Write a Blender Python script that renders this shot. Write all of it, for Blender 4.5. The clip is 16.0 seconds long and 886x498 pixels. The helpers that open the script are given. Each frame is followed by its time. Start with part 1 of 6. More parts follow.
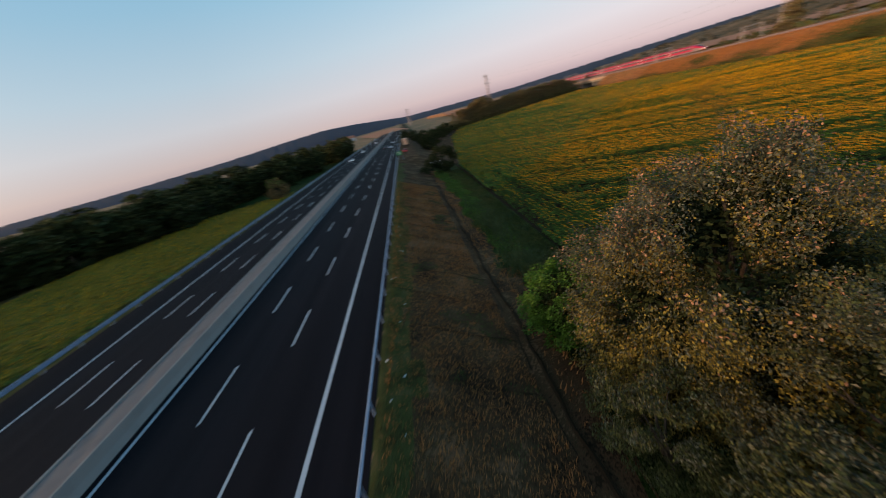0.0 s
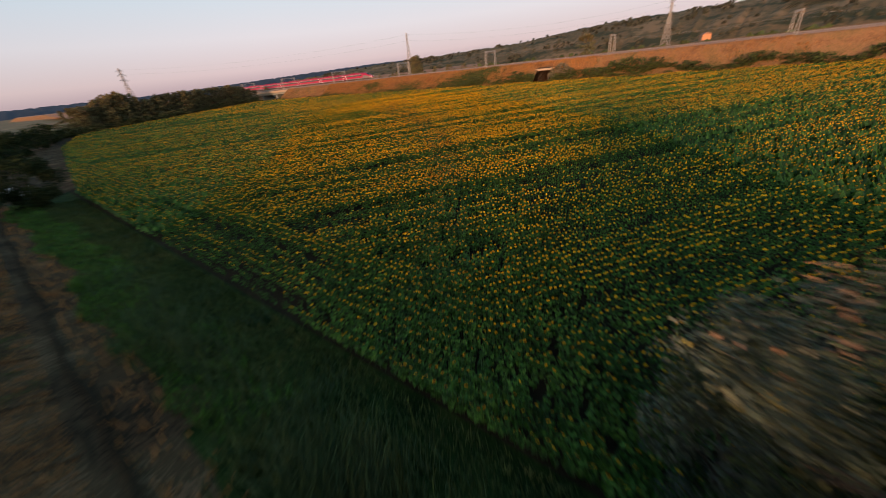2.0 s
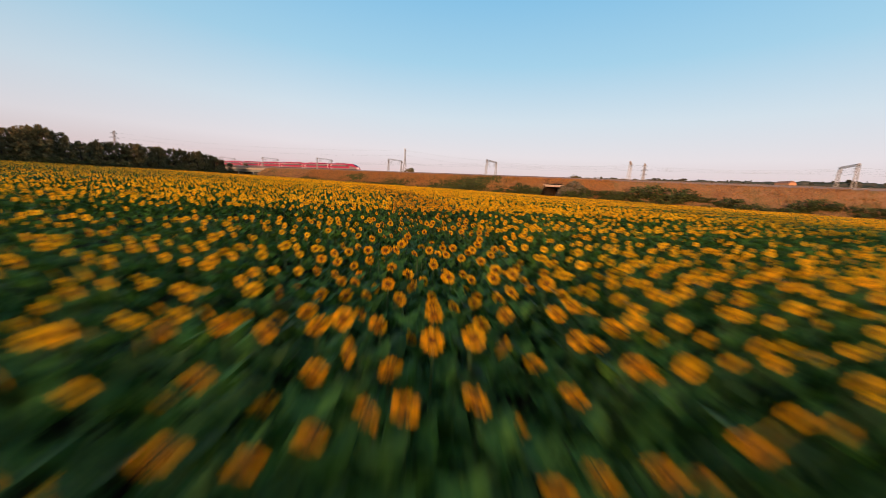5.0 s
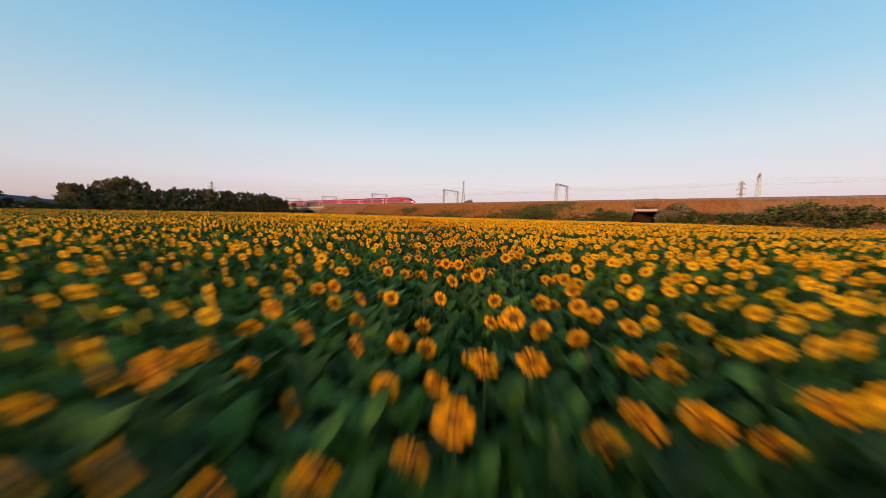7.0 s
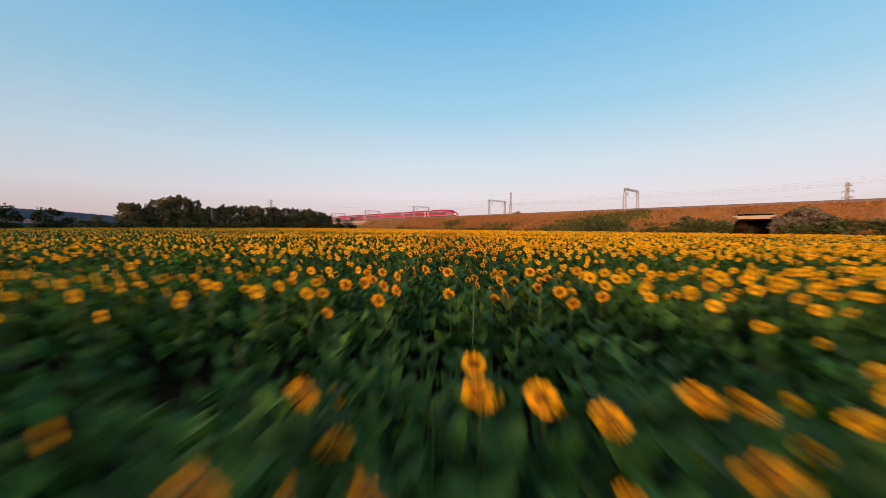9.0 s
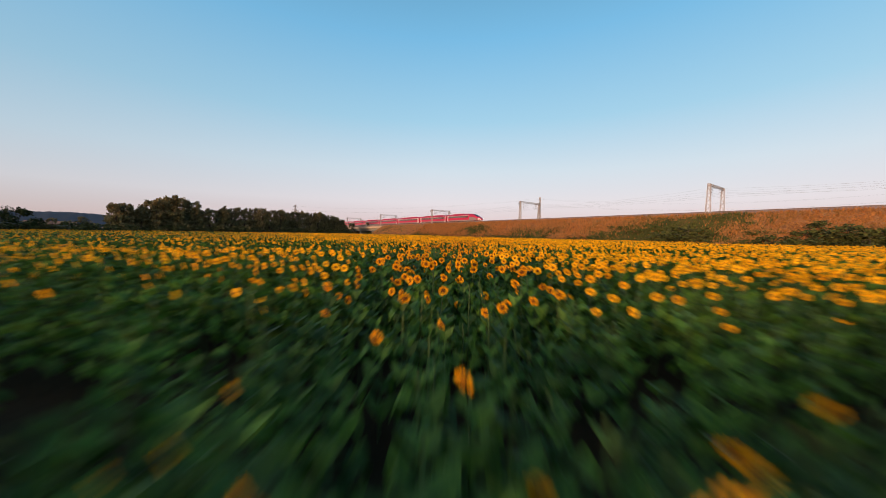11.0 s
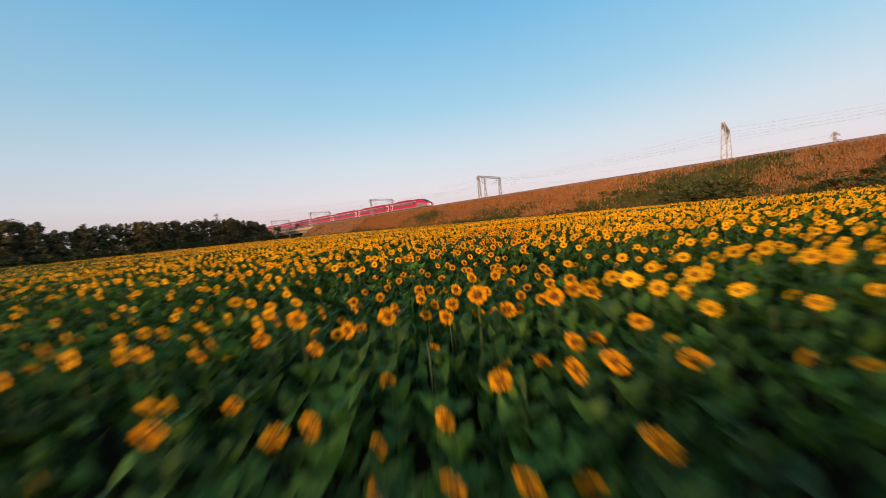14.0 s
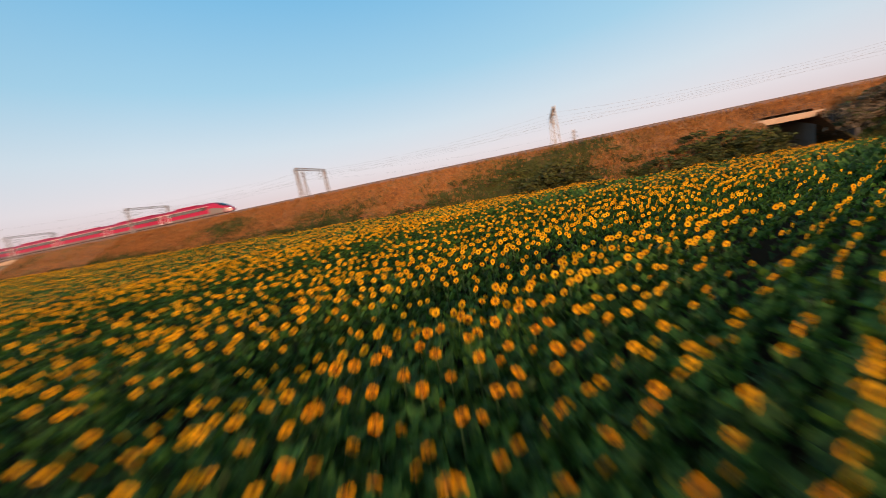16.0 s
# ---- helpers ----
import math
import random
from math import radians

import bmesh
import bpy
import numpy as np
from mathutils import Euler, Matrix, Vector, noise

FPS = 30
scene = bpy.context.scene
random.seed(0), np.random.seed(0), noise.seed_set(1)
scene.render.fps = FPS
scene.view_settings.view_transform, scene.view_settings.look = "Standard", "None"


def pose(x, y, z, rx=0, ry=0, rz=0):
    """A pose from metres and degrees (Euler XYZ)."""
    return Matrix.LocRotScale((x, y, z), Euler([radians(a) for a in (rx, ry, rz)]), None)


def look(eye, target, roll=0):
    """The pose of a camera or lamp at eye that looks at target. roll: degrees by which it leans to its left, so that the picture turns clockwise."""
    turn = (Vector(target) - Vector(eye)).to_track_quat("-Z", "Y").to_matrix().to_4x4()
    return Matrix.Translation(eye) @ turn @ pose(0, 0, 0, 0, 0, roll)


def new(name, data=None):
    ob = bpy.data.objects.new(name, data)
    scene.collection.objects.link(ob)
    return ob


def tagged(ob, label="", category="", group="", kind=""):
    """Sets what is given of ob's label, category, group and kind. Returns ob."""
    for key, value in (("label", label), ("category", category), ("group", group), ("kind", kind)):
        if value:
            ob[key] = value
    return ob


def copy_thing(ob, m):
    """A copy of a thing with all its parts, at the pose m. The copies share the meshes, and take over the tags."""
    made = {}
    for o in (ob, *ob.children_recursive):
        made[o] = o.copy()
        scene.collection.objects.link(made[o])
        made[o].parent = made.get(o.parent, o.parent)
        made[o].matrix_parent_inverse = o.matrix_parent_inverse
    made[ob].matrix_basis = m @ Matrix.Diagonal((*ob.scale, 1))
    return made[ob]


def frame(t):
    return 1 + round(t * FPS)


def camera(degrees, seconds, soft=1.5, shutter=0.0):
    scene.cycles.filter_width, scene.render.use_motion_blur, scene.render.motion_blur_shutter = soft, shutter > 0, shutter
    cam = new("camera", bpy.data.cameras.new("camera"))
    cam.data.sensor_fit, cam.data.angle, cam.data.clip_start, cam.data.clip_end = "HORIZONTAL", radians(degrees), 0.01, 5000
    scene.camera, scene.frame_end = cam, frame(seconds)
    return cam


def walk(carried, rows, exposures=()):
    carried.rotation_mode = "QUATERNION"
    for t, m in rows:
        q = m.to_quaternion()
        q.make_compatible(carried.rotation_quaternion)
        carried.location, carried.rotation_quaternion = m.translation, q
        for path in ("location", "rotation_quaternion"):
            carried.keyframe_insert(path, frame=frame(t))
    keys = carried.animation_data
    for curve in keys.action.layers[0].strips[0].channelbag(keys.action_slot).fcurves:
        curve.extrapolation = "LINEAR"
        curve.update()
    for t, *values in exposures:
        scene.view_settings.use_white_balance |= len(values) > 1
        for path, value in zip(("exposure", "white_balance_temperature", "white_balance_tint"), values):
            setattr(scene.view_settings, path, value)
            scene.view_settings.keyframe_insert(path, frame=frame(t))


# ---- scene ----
cam = camera(105.3, 16.0, 0.85, 0.6)
PATH = [
    (0, (-0.223, 0.284, 12.31), (-0.194, 2.144, 11.574), -15.7),
    (0.5, (-0.957, 5.575, 12.258), (-0.454, 7.311, 11.403), -15.3),
    (1, (-0.151, 11.439, 11.458), (0.752, 12.957, 10.519), -13.3),
    (1.5, (2.051, 17.187, 10.054), (3.227, 18.485, 9.089), -10.1),
    (2, (6.073, 22.682, 8.208), (7.44, 23.789, 7.256), -6.9),
    (2.5, (10.672, 27.471, 5.755), (12.173, 28.456, 4.874), -4.0),
    (3, (15.935, 31.876, 3.171), (17.534, 32.797, 2.399), -1.0),
    (3.5, (21.357, 35.679, 0.802), (23.016, 36.591, 0.156), 1.4),
    (4, (26.642, 39.134, -0.969), (28.333, 40.063, -1.497), 3.4),
    (4.5, (31.675, 42.654, -2.047), (33.355, 43.652, -2.475), 4.0),
    (5, (36.487, 46.136, -2.531), (38.127, 47.227, -2.878), 3.6),
    (5.5, (41.103, 49.444, -2.624), (42.693, 50.624, -2.903), 2.9),
    (6, (45.429, 52.568, -2.575), (46.96, 53.833, -2.809), 2.2),
    (6.5, (49.337, 55.61, -2.596), (50.817, 56.939, -2.801), 1.8),
    (7, (52.777, 58.13, -2.683), (54.207, 59.518, -2.86), 1.3),
    (7.5, (55.794, 60.721, -2.535), (57.181, 62.153, -2.69), 1.2),
    (8, (58.427, 62.858, -2.608), (59.765, 64.338, -2.742), 1.1),
    (8.5, (61.127, 65.437, -2.562), (62.418, 66.96, -2.679), 1.0),
    (9, (63.982, 68.414, -2.529), (65.209, 69.989, -2.633), 0.5),
    (9.5, (67.573, 72.28, -2.604), (68.759, 73.887, -2.703), 1.3),
    (10, (71.662, 76.829, -2.548), (72.816, 78.46, -2.641), 1.7),
    (10.5, (75.854, 81.725, -2.461), (76.984, 83.373, -2.541), 1.6),
    (11, (79.724, 86.601, -2.346), (80.836, 88.262, -2.412), 1.2),
    (11.5, (82.901, 91.107, -2.202), (84.007, 92.773, -2.262), 0.6),
    (12, (85.31, 95.022, -2.169), (86.431, 96.677, -2.234), 0.1),
    (12.5, (87.378, 98.587, -2.157), (88.529, 100.221, -2.23), -0.9),
    (13, (89.413, 102.063, -2.143), (90.622, 103.653, -2.239), -2.6),
    (13.5, (92.166, 105.297, -2.188), (93.433, 106.84, -2.301), -3.9),
    (14, (94.42, 108.176, -1.957), (95.768, 109.647, -2.096), -5.6),
    (14.5, (96.64, 110.817, -1.597), (98.095, 112.177, -1.778), -7.3),
    (15, (99.618, 114.035, -0.887), (101.206, 115.227, -1.121), -8.8),
    (15.5, (103.41, 116.989, -0.51), (105.121, 117.987, -0.78), -9.8),
    (16, (107.719, 119.847, -0.142), (109.576, 120.519, -0.457), -10.5),
]
walk(cam, [(t, look(eye, target, roll)) for t, eye, target, roll in PATH])

# ---- world and light: low warm sun behind the flight, clear evening sky ----
SUN_AZ, SUN_EL = 252.0, 5.2          # compass degrees from +y towards +x, and height
world = bpy.data.worlds.new("evening_sky")
scene.world = world
world.use_nodes = True
wn, wl = world.node_tree.nodes, world.node_tree.links
wn.clear()
w_out = wn.new("ShaderNodeOutputWorld")
w_bg = wn.new("ShaderNodeBackground")
w_sky = wn.new("ShaderNodeTexSky")
w_sky.sky_type = 'NISHITA'
w_sky.sun_disc = False
w_sky.sun_elevation = radians(SUN_EL)
w_sky.sun_rotation = radians(SUN_AZ)
w_sky.altitude = 50.0
w_scale = wn.new("ShaderNodeMix")
w_scale.data_type = 'RGBA'
w_scale.blend_type = 'MULTIPLY'
w_scale.inputs[0].default_value = 1.0
w_scale.inputs[7].default_value = (0.10, 0.10, 0.10, 1)
w_tc = wn.new("ShaderNodeTexCoord")
w_sep = wn.new("ShaderNodeSeparateXYZ")
w_ramp = wn.new("ShaderNodeValToRGB")
w_mix = wn.new("ShaderNodeMix")
w_mix.data_type = 'RGBA'
w_mix.inputs[0].default_value = 0.88
els = w_ramp.color_ramp.elements
els[0].position, els[0].color = 0.0, (0.50, 0.36, 0.42, 1)
els[1].position, els[1].color = 1.0, (0.07, 0.20, 0.34, 1)
for pos, col in ((0.035, (0.79, 0.61, 0.64)), (0.10, (0.86, 0.79, 0.84)), (0.19, (0.71, 0.81, 0.90)),
                 (0.32, (0.41, 0.70, 0.90)), (0.50, (0.21, 0.55, 0.86)), (0.70, (0.11, 0.32, 0.52))):
    e = els.new(pos)
    e.color = (*col, 1)
wl.new(w_tc.outputs["Generated"], w_sep.inputs[0])
wl.new(w_sep.outputs["Z"], w_ramp.inputs[0])
w_side = wn.new("ShaderNodeValToRGB")
els = w_side.color_ramp.elements
els[0].position, els[0].color = 0.0, (0.46, 0.36, 0.40, 1)
els[1].position, els[1].color = 1.0, (0.07, 0.20, 0.34, 1)
for pos, col in ((0.035, (0.64, 0.52, 0.52)), (0.10, (0.66, 0.66, 0.71)), (0.19, (0.52, 0.66, 0.77)),
                 (0.32, (0.34, 0.58, 0.76)), (0.50, (0.19, 0.48, 0.75)), (0.70, (0.11, 0.32, 0.52))):
    e = els.new(pos)
    e.color = (*col, 1)
wl.new(w_sep.outputs["Z"], w_side.inputs[0])
w_anti = wn.new("ShaderNodeVectorMath")
w_anti.operation = 'DOT_PRODUCT'
w_anti.inputs[1].default_value = (-math.sin(radians(SUN_AZ)), -math.cos(radians(SUN_AZ)), 0.0)
w_turn = wn.new("ShaderNodeMapRange")
w_turn.inputs["From Min"].default_value, w_turn.inputs["From Max"].default_value = -0.1, 0.75
wl.new(w_tc.outputs["Generated"], w_anti.inputs[0])
wl.new(w_anti.outputs["Value"], w_turn.inputs["Value"])
w_round = wn.new("ShaderNodeMix")
w_round.data_type = 'RGBA'
wl.new(w_turn.outputs[0], w_round.inputs[0])
wl.new(w_side.outputs[0], w_round.inputs[6])
wl.new(w_ramp.outputs[0], w_round.inputs[7])
wl.new(w_sky.outputs[0], w_scale.inputs[6])
wl.new(w_scale.outputs[2], w_mix.inputs[6])
wl.new(w_round.outputs[2], w_mix.inputs[7])
# the wide warm glow of the western sky round the low sun
w_dot = wn.new("ShaderNodeVectorMath")
w_dot.operation = 'DOT_PRODUCT'
w_dot.inputs[1].default_value = (math.sin(radians(SUN_AZ)), math.cos(radians(SUN_AZ)), 0.08)
w_pos = wn.new("ShaderNodeMath")
w_pos.operation = 'MAXIMUM'
w_pos.inputs[1].default_value = 0.0
w_pow = wn.new("ShaderNodeMath")
w_pow.operation = 'POWER'
w_pow.inputs[1].default_value = 5.0
w_glow = wn.new("ShaderNodeMix")
w_glow.data_type = 'RGBA'
w_glow.blend_type = 'ADD'
w_glow.inputs[7].default_value = (2.4, 1.6, 0.80, 1)
wl.new(w_tc.outputs["Generated"], w_dot.inputs[0])
wl.new(w_dot.outputs["Value"], w_pos.inputs[0])
wl.new(w_pos.outputs[0], w_pow.inputs[0])
wl.new(w_pow.outputs[0], w_glow.inputs[0])
wl.new(w_mix.outputs[2], w_glow.inputs[6])
wl.new(w_glow.outputs[2], w_bg.inputs[0])
w_bg.inputs[1].default_value = 1.0
wl.new(w_bg.outputs[0], w_out.inputs[0])

sun = new("sun", bpy.data.lights.new("sun", 'SUN'))
sun.data.energy = 4.3
sun.data.angle = radians(8.0)
sun.data.color = (1.0, 0.56, 0.28)
az, el = radians(SUN_AZ), radians(SUN_EL)
to_sun = Vector((math.sin(az) * math.cos(el), math.cos(az) * math.cos(el), math.sin(el)))
sun.matrix_world = look(to_sun * 300, (0, 0, 0))


# ---- materials ----
def material(name, colors, rough=0.8, scale=3.0, fine=40.0, bump=0.3, metal=0.0, island=0.0, spec=0.3, per_object=0.0, mix=0.5, sheen=0.0, trans=0.0, contrast=1.0, stretch=1.0):
    """colors: two to four base colours run through by noise at two scales; island and per_object: brightness change from piece to piece."""
    m = bpy.data.materials.new(name)
    m.use_nodes = True
    nt = m.node_tree
    n, l = nt.nodes, nt.links
    b = n["Principled BSDF"]
    b.inputs["Roughness"].default_value = rough
    b.inputs["Metallic"].default_value = metal
    b.inputs["Specular IOR Level"].default_value = spec
    co = n.new("ShaderNodeTexCoord")
    big, small = n.new("ShaderNodeTexNoise"), n.new("ShaderNodeTexNoise")
    big.inputs["Scale"].default_value, big.inputs["Detail"].default_value = scale, 5.0
    small.inputs["Scale"].default_value, small.inputs["Detail"].default_value = fine, 3.0
    add = n.new("ShaderNodeMix")
    add.inputs[0].default_value = 1 - mix
    ramp = n.new("ShaderNodeValToRGB")
    k = len(colors)
    r = ramp.color_ramp.elements
    while len(r) < k:
        r.new(0.5)
    for i, c in enumerate(colors):
        r[i].position = 0.5 + 0.18 * contrast * (2 * i / max(1, k - 1) - 1)
        r[i].color = (*c, 1)
    long = n.new("ShaderNodeMapping")          # stretch below 1: marks drawn out along y
    long.inputs["Scale"].default_value = (1, stretch, 1)
    l.new(co.outputs["Object"], long.inputs["Vector"])
    l.new(long.outputs[0], big.inputs["Vector"])
    l.new(co.outputs["Object"], small.inputs["Vector"])
    l.new(big.outputs["Fac"], add.inputs[2])
    l.new(small.outputs["Fac"], add.inputs[3])
    l.new(add.outputs[0], ramp.inputs[0])
    last = ramp.outputs[0]
    for amount, node, out in ((island, "ShaderNodeNewGeometry", "Random Per Island"), (per_object, "ShaderNodeObjectInfo", "Random")):
        if amount:
            g, mr, hsv = n.new(node), n.new("ShaderNodeMapRange"), n.new("ShaderNodeHueSaturation")
            mr.inputs["To Min"].default_value, mr.inputs["To Max"].default_value = 1 - amount, 1 + amount
            l.new(g.outputs[out], mr.inputs["Value"])
            l.new(mr.outputs[0], hsv.inputs["Value"])
            l.new(last, hsv.inputs["Color"])
            last = hsv.outputs[0]
    l.new(last, b.inputs["Base Color"])
    if trans:
        tr, ms = n.new("ShaderNodeBsdfTranslucent"), n.new("ShaderNodeMixShader")
        l.new(last, tr.inputs["Color"])
        ms.inputs[0].default_value = trans
        l.new(b.outputs[0], ms.inputs[1])
        l.new(tr.outputs[0], ms.inputs[2])
        l.new(ms.outputs[0], n["Material Output"].inputs[0])
    if bump:
        bp = n.new("ShaderNodeBump")
        bp.inputs["Strength"].default_value = bump
        bp.inputs["Distance"].default_value = 0.05
        l.new(small.outputs["Fac"], bp.inputs["Height"])
        l.new(bp.outputs[0], b.inputs["Normal"])
    return m


def glass(name, tint=(0.03, 0.035, 0.045)):
    m = bpy.data.materials.new(name)
    m.use_nodes = True
    b = m.node_tree.nodes["Principled BSDF"]
    b.inputs["Base Color"].default_value = (*tint, 1)
    b.inputs["Roughness"].default_value = 0.08
    return m


M = dict(
    soil=material("field_soil", [(0.020, 0.014, 0.008), (0.045, 0.030, 0.018)], 0.95, 0.6, 18, 0.6, spec=0.05),
    rill=material("dark_verge_soil", [(0.024, 0.016, 0.010), (0.060, 0.036, 0.021)], 0.95, 0.9, 9, 0.6, spec=0.05),
    verge=material("dry_verge", [(0.030, 0.019, 0.011), (0.104, 0.054, 0.028), (0.050, 0.036, 0.017), (0.175, 0.096, 0.052)], 0.95, 0.35, 7, 0.9, mix=0.55, spec=0.05, contrast=0.5),
    green_verge=material("green_verge", [(0.030, 0.032, 0.011), (0.075, 0.066, 0.022), (0.060, 0.072, 0.020), (0.120, 0.092, 0.040)], 0.95, 0.8, 16, 0.9, contrast=0.55, spec=0.05),
    strip=material("green_strip", [(0.010, 0.018, 0.005), (0.024, 0.042, 0.009), (0.044, 0.056, 0.014)], 0.9, 0.5, 9, 0.9, spec=0.05, contrast=0.55),
    plain=material("far_farmland", [(0.11, 0.068, 0.030), (0.25, 0.135, 0.062), (0.085, 0.080, 0.028), (0.31, 0.175, 0.085)], 0.95, 0.012, 0.35, 0.4, mix=0.7, contrast=0.6),
    stubble=material("stubble_field", [(0.30, 0.125, 0.062), (0.44, 0.19, 0.095)], 0.95, 0.02, 0.6, 0.3),
    asphalt=material("asphalt", [(0.0045, 0.0045, 0.0070), (0.0085, 0.0080, 0.0110), (0.0125, 0.0112, 0.0150)], 0.9, 0.55, 60, 0.25, mix=0.75, spec=0.09, contrast=0.75, stretch=0.02),
    paint=material("road_paint", [(0.42, 0.44, 0.48), (0.55, 0.57, 0.60)], 0.7, 2, 30, 0.1),
    concrete=material("concrete", [(0.17, 0.17, 0.165), (0.26, 0.255, 0.245), (0.21, 0.205, 0.195)], 0.85, 0.6, 25, 0.3, spec=0.15),
    # the low sun's orange tone is put into this concrete's colour
    warm_concrete=material("sun_tinted_concrete", [(0.36, 0.26, 0.20), (0.48, 0.34, 0.26)], 0.85, 0.7, 15, 0.3),
    median_fill=material("median_gravel", [(0.14, 0.115, 0.108), (0.22, 0.18, 0.168), (0.11, 0.092, 0.086)], 0.95, 0.5, 20, 0.5),
    galv=material("galvanised_steel", [(0.17, 0.24, 0.36), (0.26, 0.34, 0.46)], 0.5, 1.5, 30, 0.05, metal=0.35),
    portal=material("portal_steel", [(0.30, 0.255, 0.24), (0.42, 0.36, 0.34)], 0.6, 2, 30, 0.05, metal=0.1),
    wire=material("wire_metal", [(0.10, 0.09, 0.10), (0.16, 0.14, 0.15)], 0.5, 2, 30, 0.0),
    insul=material("insulator_brown", [(0.10, 0.05, 0.04), (0.15, 0.08, 0.06)], 0.3, 4, 30, 0.0),
    rail=material("rail_steel", [(0.09, 0.055, 0.045), (0.15, 0.095, 0.08)], 0.7, 2, 30, 0.05),
    ballast=material("ballast", [(0.19, 0.125, 0.105), (0.30, 0.20, 0.17), (0.13, 0.09, 0.078)], 0.95, 1.5, 12, 0.8),
    sleeper=material("sleeper_concrete", [(0.25, 0.22, 0.20), (0.34, 0.30, 0.27)], 0.9, 2, 20, 0.2),
    bank=material("bank_earth", [(0.15, 0.075, 0.036), (0.34, 0.165, 0.082), (0.16, 0.110, 0.045)], 0.95, 0.18, 4, 0.9, contrast=0.6, spec=0.05),
    bank_low=material("bank_weedy_earth", [(0.030, 0.036, 0.012), (0.070, 0.068, 0.022), (0.12, 0.075, 0.032)], 0.95, 0.3, 6, 0.9),
    dry_grass=material("dry_grass", [(0.29, 0.115, 0.034), (0.46, 0.20, 0.070), (0.21, 0.12, 0.036)], 0.9, 0.12, 3, 0.0, island=0.22, trans=0.2, spec=0.05),
    bank_green=material("bank_weeds", [(0.036, 0.056, 0.013), (0.078, 0.100, 0.024), (0.125, 0.105, 0.034)], 0.9, 0.3, 4, 0.0, island=0.35, trans=0.2),
    leaf=material("sunflower_leaf", [(0.014, 0.042, 0.006), (0.050, 0.122, 0.017), (0.122, 0.218, 0.030)], 0.55, 0.5, 14, 0.25, island=0.55, spec=0.28, trans=0.28),
    stem=material("sunflower_stem", [(0.040, 0.080, 0.024), (0.070, 0.115, 0.038)], 0.7, 3, 30, 0.1, trans=0.1),
    petal=material("sunflower_petal", [(0.76, 0.32, 0.005), (0.88, 0.43, 0.009), (0.95, 0.53, 0.016)], 0.8, 0.4, 20, 0.1, island=0.25, trans=0.3, contrast=0.7, spec=0.08),
    disc=material("sunflower_disc", [(0.065, 0.022, 0.005), (0.24, 0.080, 0.010), (0.12, 0.040, 0.008)], 0.9, 8, 90, 0.6),
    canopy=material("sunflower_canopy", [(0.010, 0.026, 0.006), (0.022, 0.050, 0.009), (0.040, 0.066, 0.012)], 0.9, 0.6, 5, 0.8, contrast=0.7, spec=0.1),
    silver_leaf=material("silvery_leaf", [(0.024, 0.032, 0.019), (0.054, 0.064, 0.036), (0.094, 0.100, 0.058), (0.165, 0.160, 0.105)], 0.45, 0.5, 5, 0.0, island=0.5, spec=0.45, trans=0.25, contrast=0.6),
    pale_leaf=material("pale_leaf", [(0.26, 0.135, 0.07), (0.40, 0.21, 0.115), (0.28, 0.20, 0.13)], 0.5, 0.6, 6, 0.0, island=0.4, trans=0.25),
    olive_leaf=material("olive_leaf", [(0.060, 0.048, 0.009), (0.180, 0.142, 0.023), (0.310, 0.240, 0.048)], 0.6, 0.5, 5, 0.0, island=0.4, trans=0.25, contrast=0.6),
    bright_leaf=material("bright_green_leaf", [(0.036, 0.095, 0.010), (0.075, 0.165, 0.016), (0.115, 0.20, 0.022)], 0.6, 0.6, 6, 0.0, island=0.45, trans=0.3),
    dark_leaf=material("dark_leaf", [(0.036, 0.048, 0.014), (0.070, 0.080, 0.022), (0.105, 0.085, 0.028)], 0.7, 0.25, 3, 0.0, island=0.5, trans=0.2),
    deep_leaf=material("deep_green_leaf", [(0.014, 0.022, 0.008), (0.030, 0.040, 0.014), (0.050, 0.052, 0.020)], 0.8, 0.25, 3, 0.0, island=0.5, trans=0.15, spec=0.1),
    wood_leaf=material("river_wood_leaf", [(0.100, 0.100, 0.043), (0.168, 0.150, 0.070), (0.225, 0.172, 0.088)], 0.7, 0.25, 3, 0.0, island=0.5, trans=0.35),
    crop_leaf=material("ripening_crop", [(0.100, 0.098, 0.010), (0.185, 0.162, 0.016), (0.280, 0.212, 0.028)], 0.8, 0.08, 3, 0.0, island=0.35, trans=0.2),
    dry_twig=material("dry_twigs", [(0.105, 0.082, 0.062), (0.185, 0.145, 0.108), (0.240, 0.195, 0.150)], 0.9, 0.5, 6, 0.0, island=0.4, spec=0.1),
    warm_leaf=material("brownish_leaf", [(0.115, 0.084, 0.030), (0.195, 0.125, 0.052), (0.105, 0.100, 0.036)], 0.7, 0.25, 3, 0.0, island=0.5, trans=0.2),
    bark=material("bark", [(0.045, 0.034, 0.025), (0.10, 0.078, 0.060)], 0.95, 3, 18, 0.8),
    # distance haze is put into this base colour as blue
    ridge=material("haze_blue_ridge_woods", [(0.010, 0.019, 0.040), (0.018, 0.028, 0.054), (0.016, 0.024, 0.042)], 0.95, 0.01, 0.08, 0.0),
    hill=material("hill_fields", [(0.060, 0.055, 0.028), (0.20, 0.120, 0.062), (0.100, 0.080, 0.042), (0.26, 0.155, 0.084)], 0.95, 0.010, 0.10, 0.0, mix=0.8, spec=0.05, contrast=0.5),
    # greyer than near foliage: some distance haze is put into this colour
    hill_tree=material("hazed_hill_tree_leaf", [(0.034, 0.034, 0.024), (0.056, 0.050, 0.034), (0.082, 0.066, 0.044)], 0.9, 0.02, 0.3, 0.0, island=0.45, spec=0.05),
    plaster=material("orange_plaster", [(0.50, 0.21, 0.11), (0.58, 0.27, 0.15)], 0.9, 0.8, 10, 0.1),
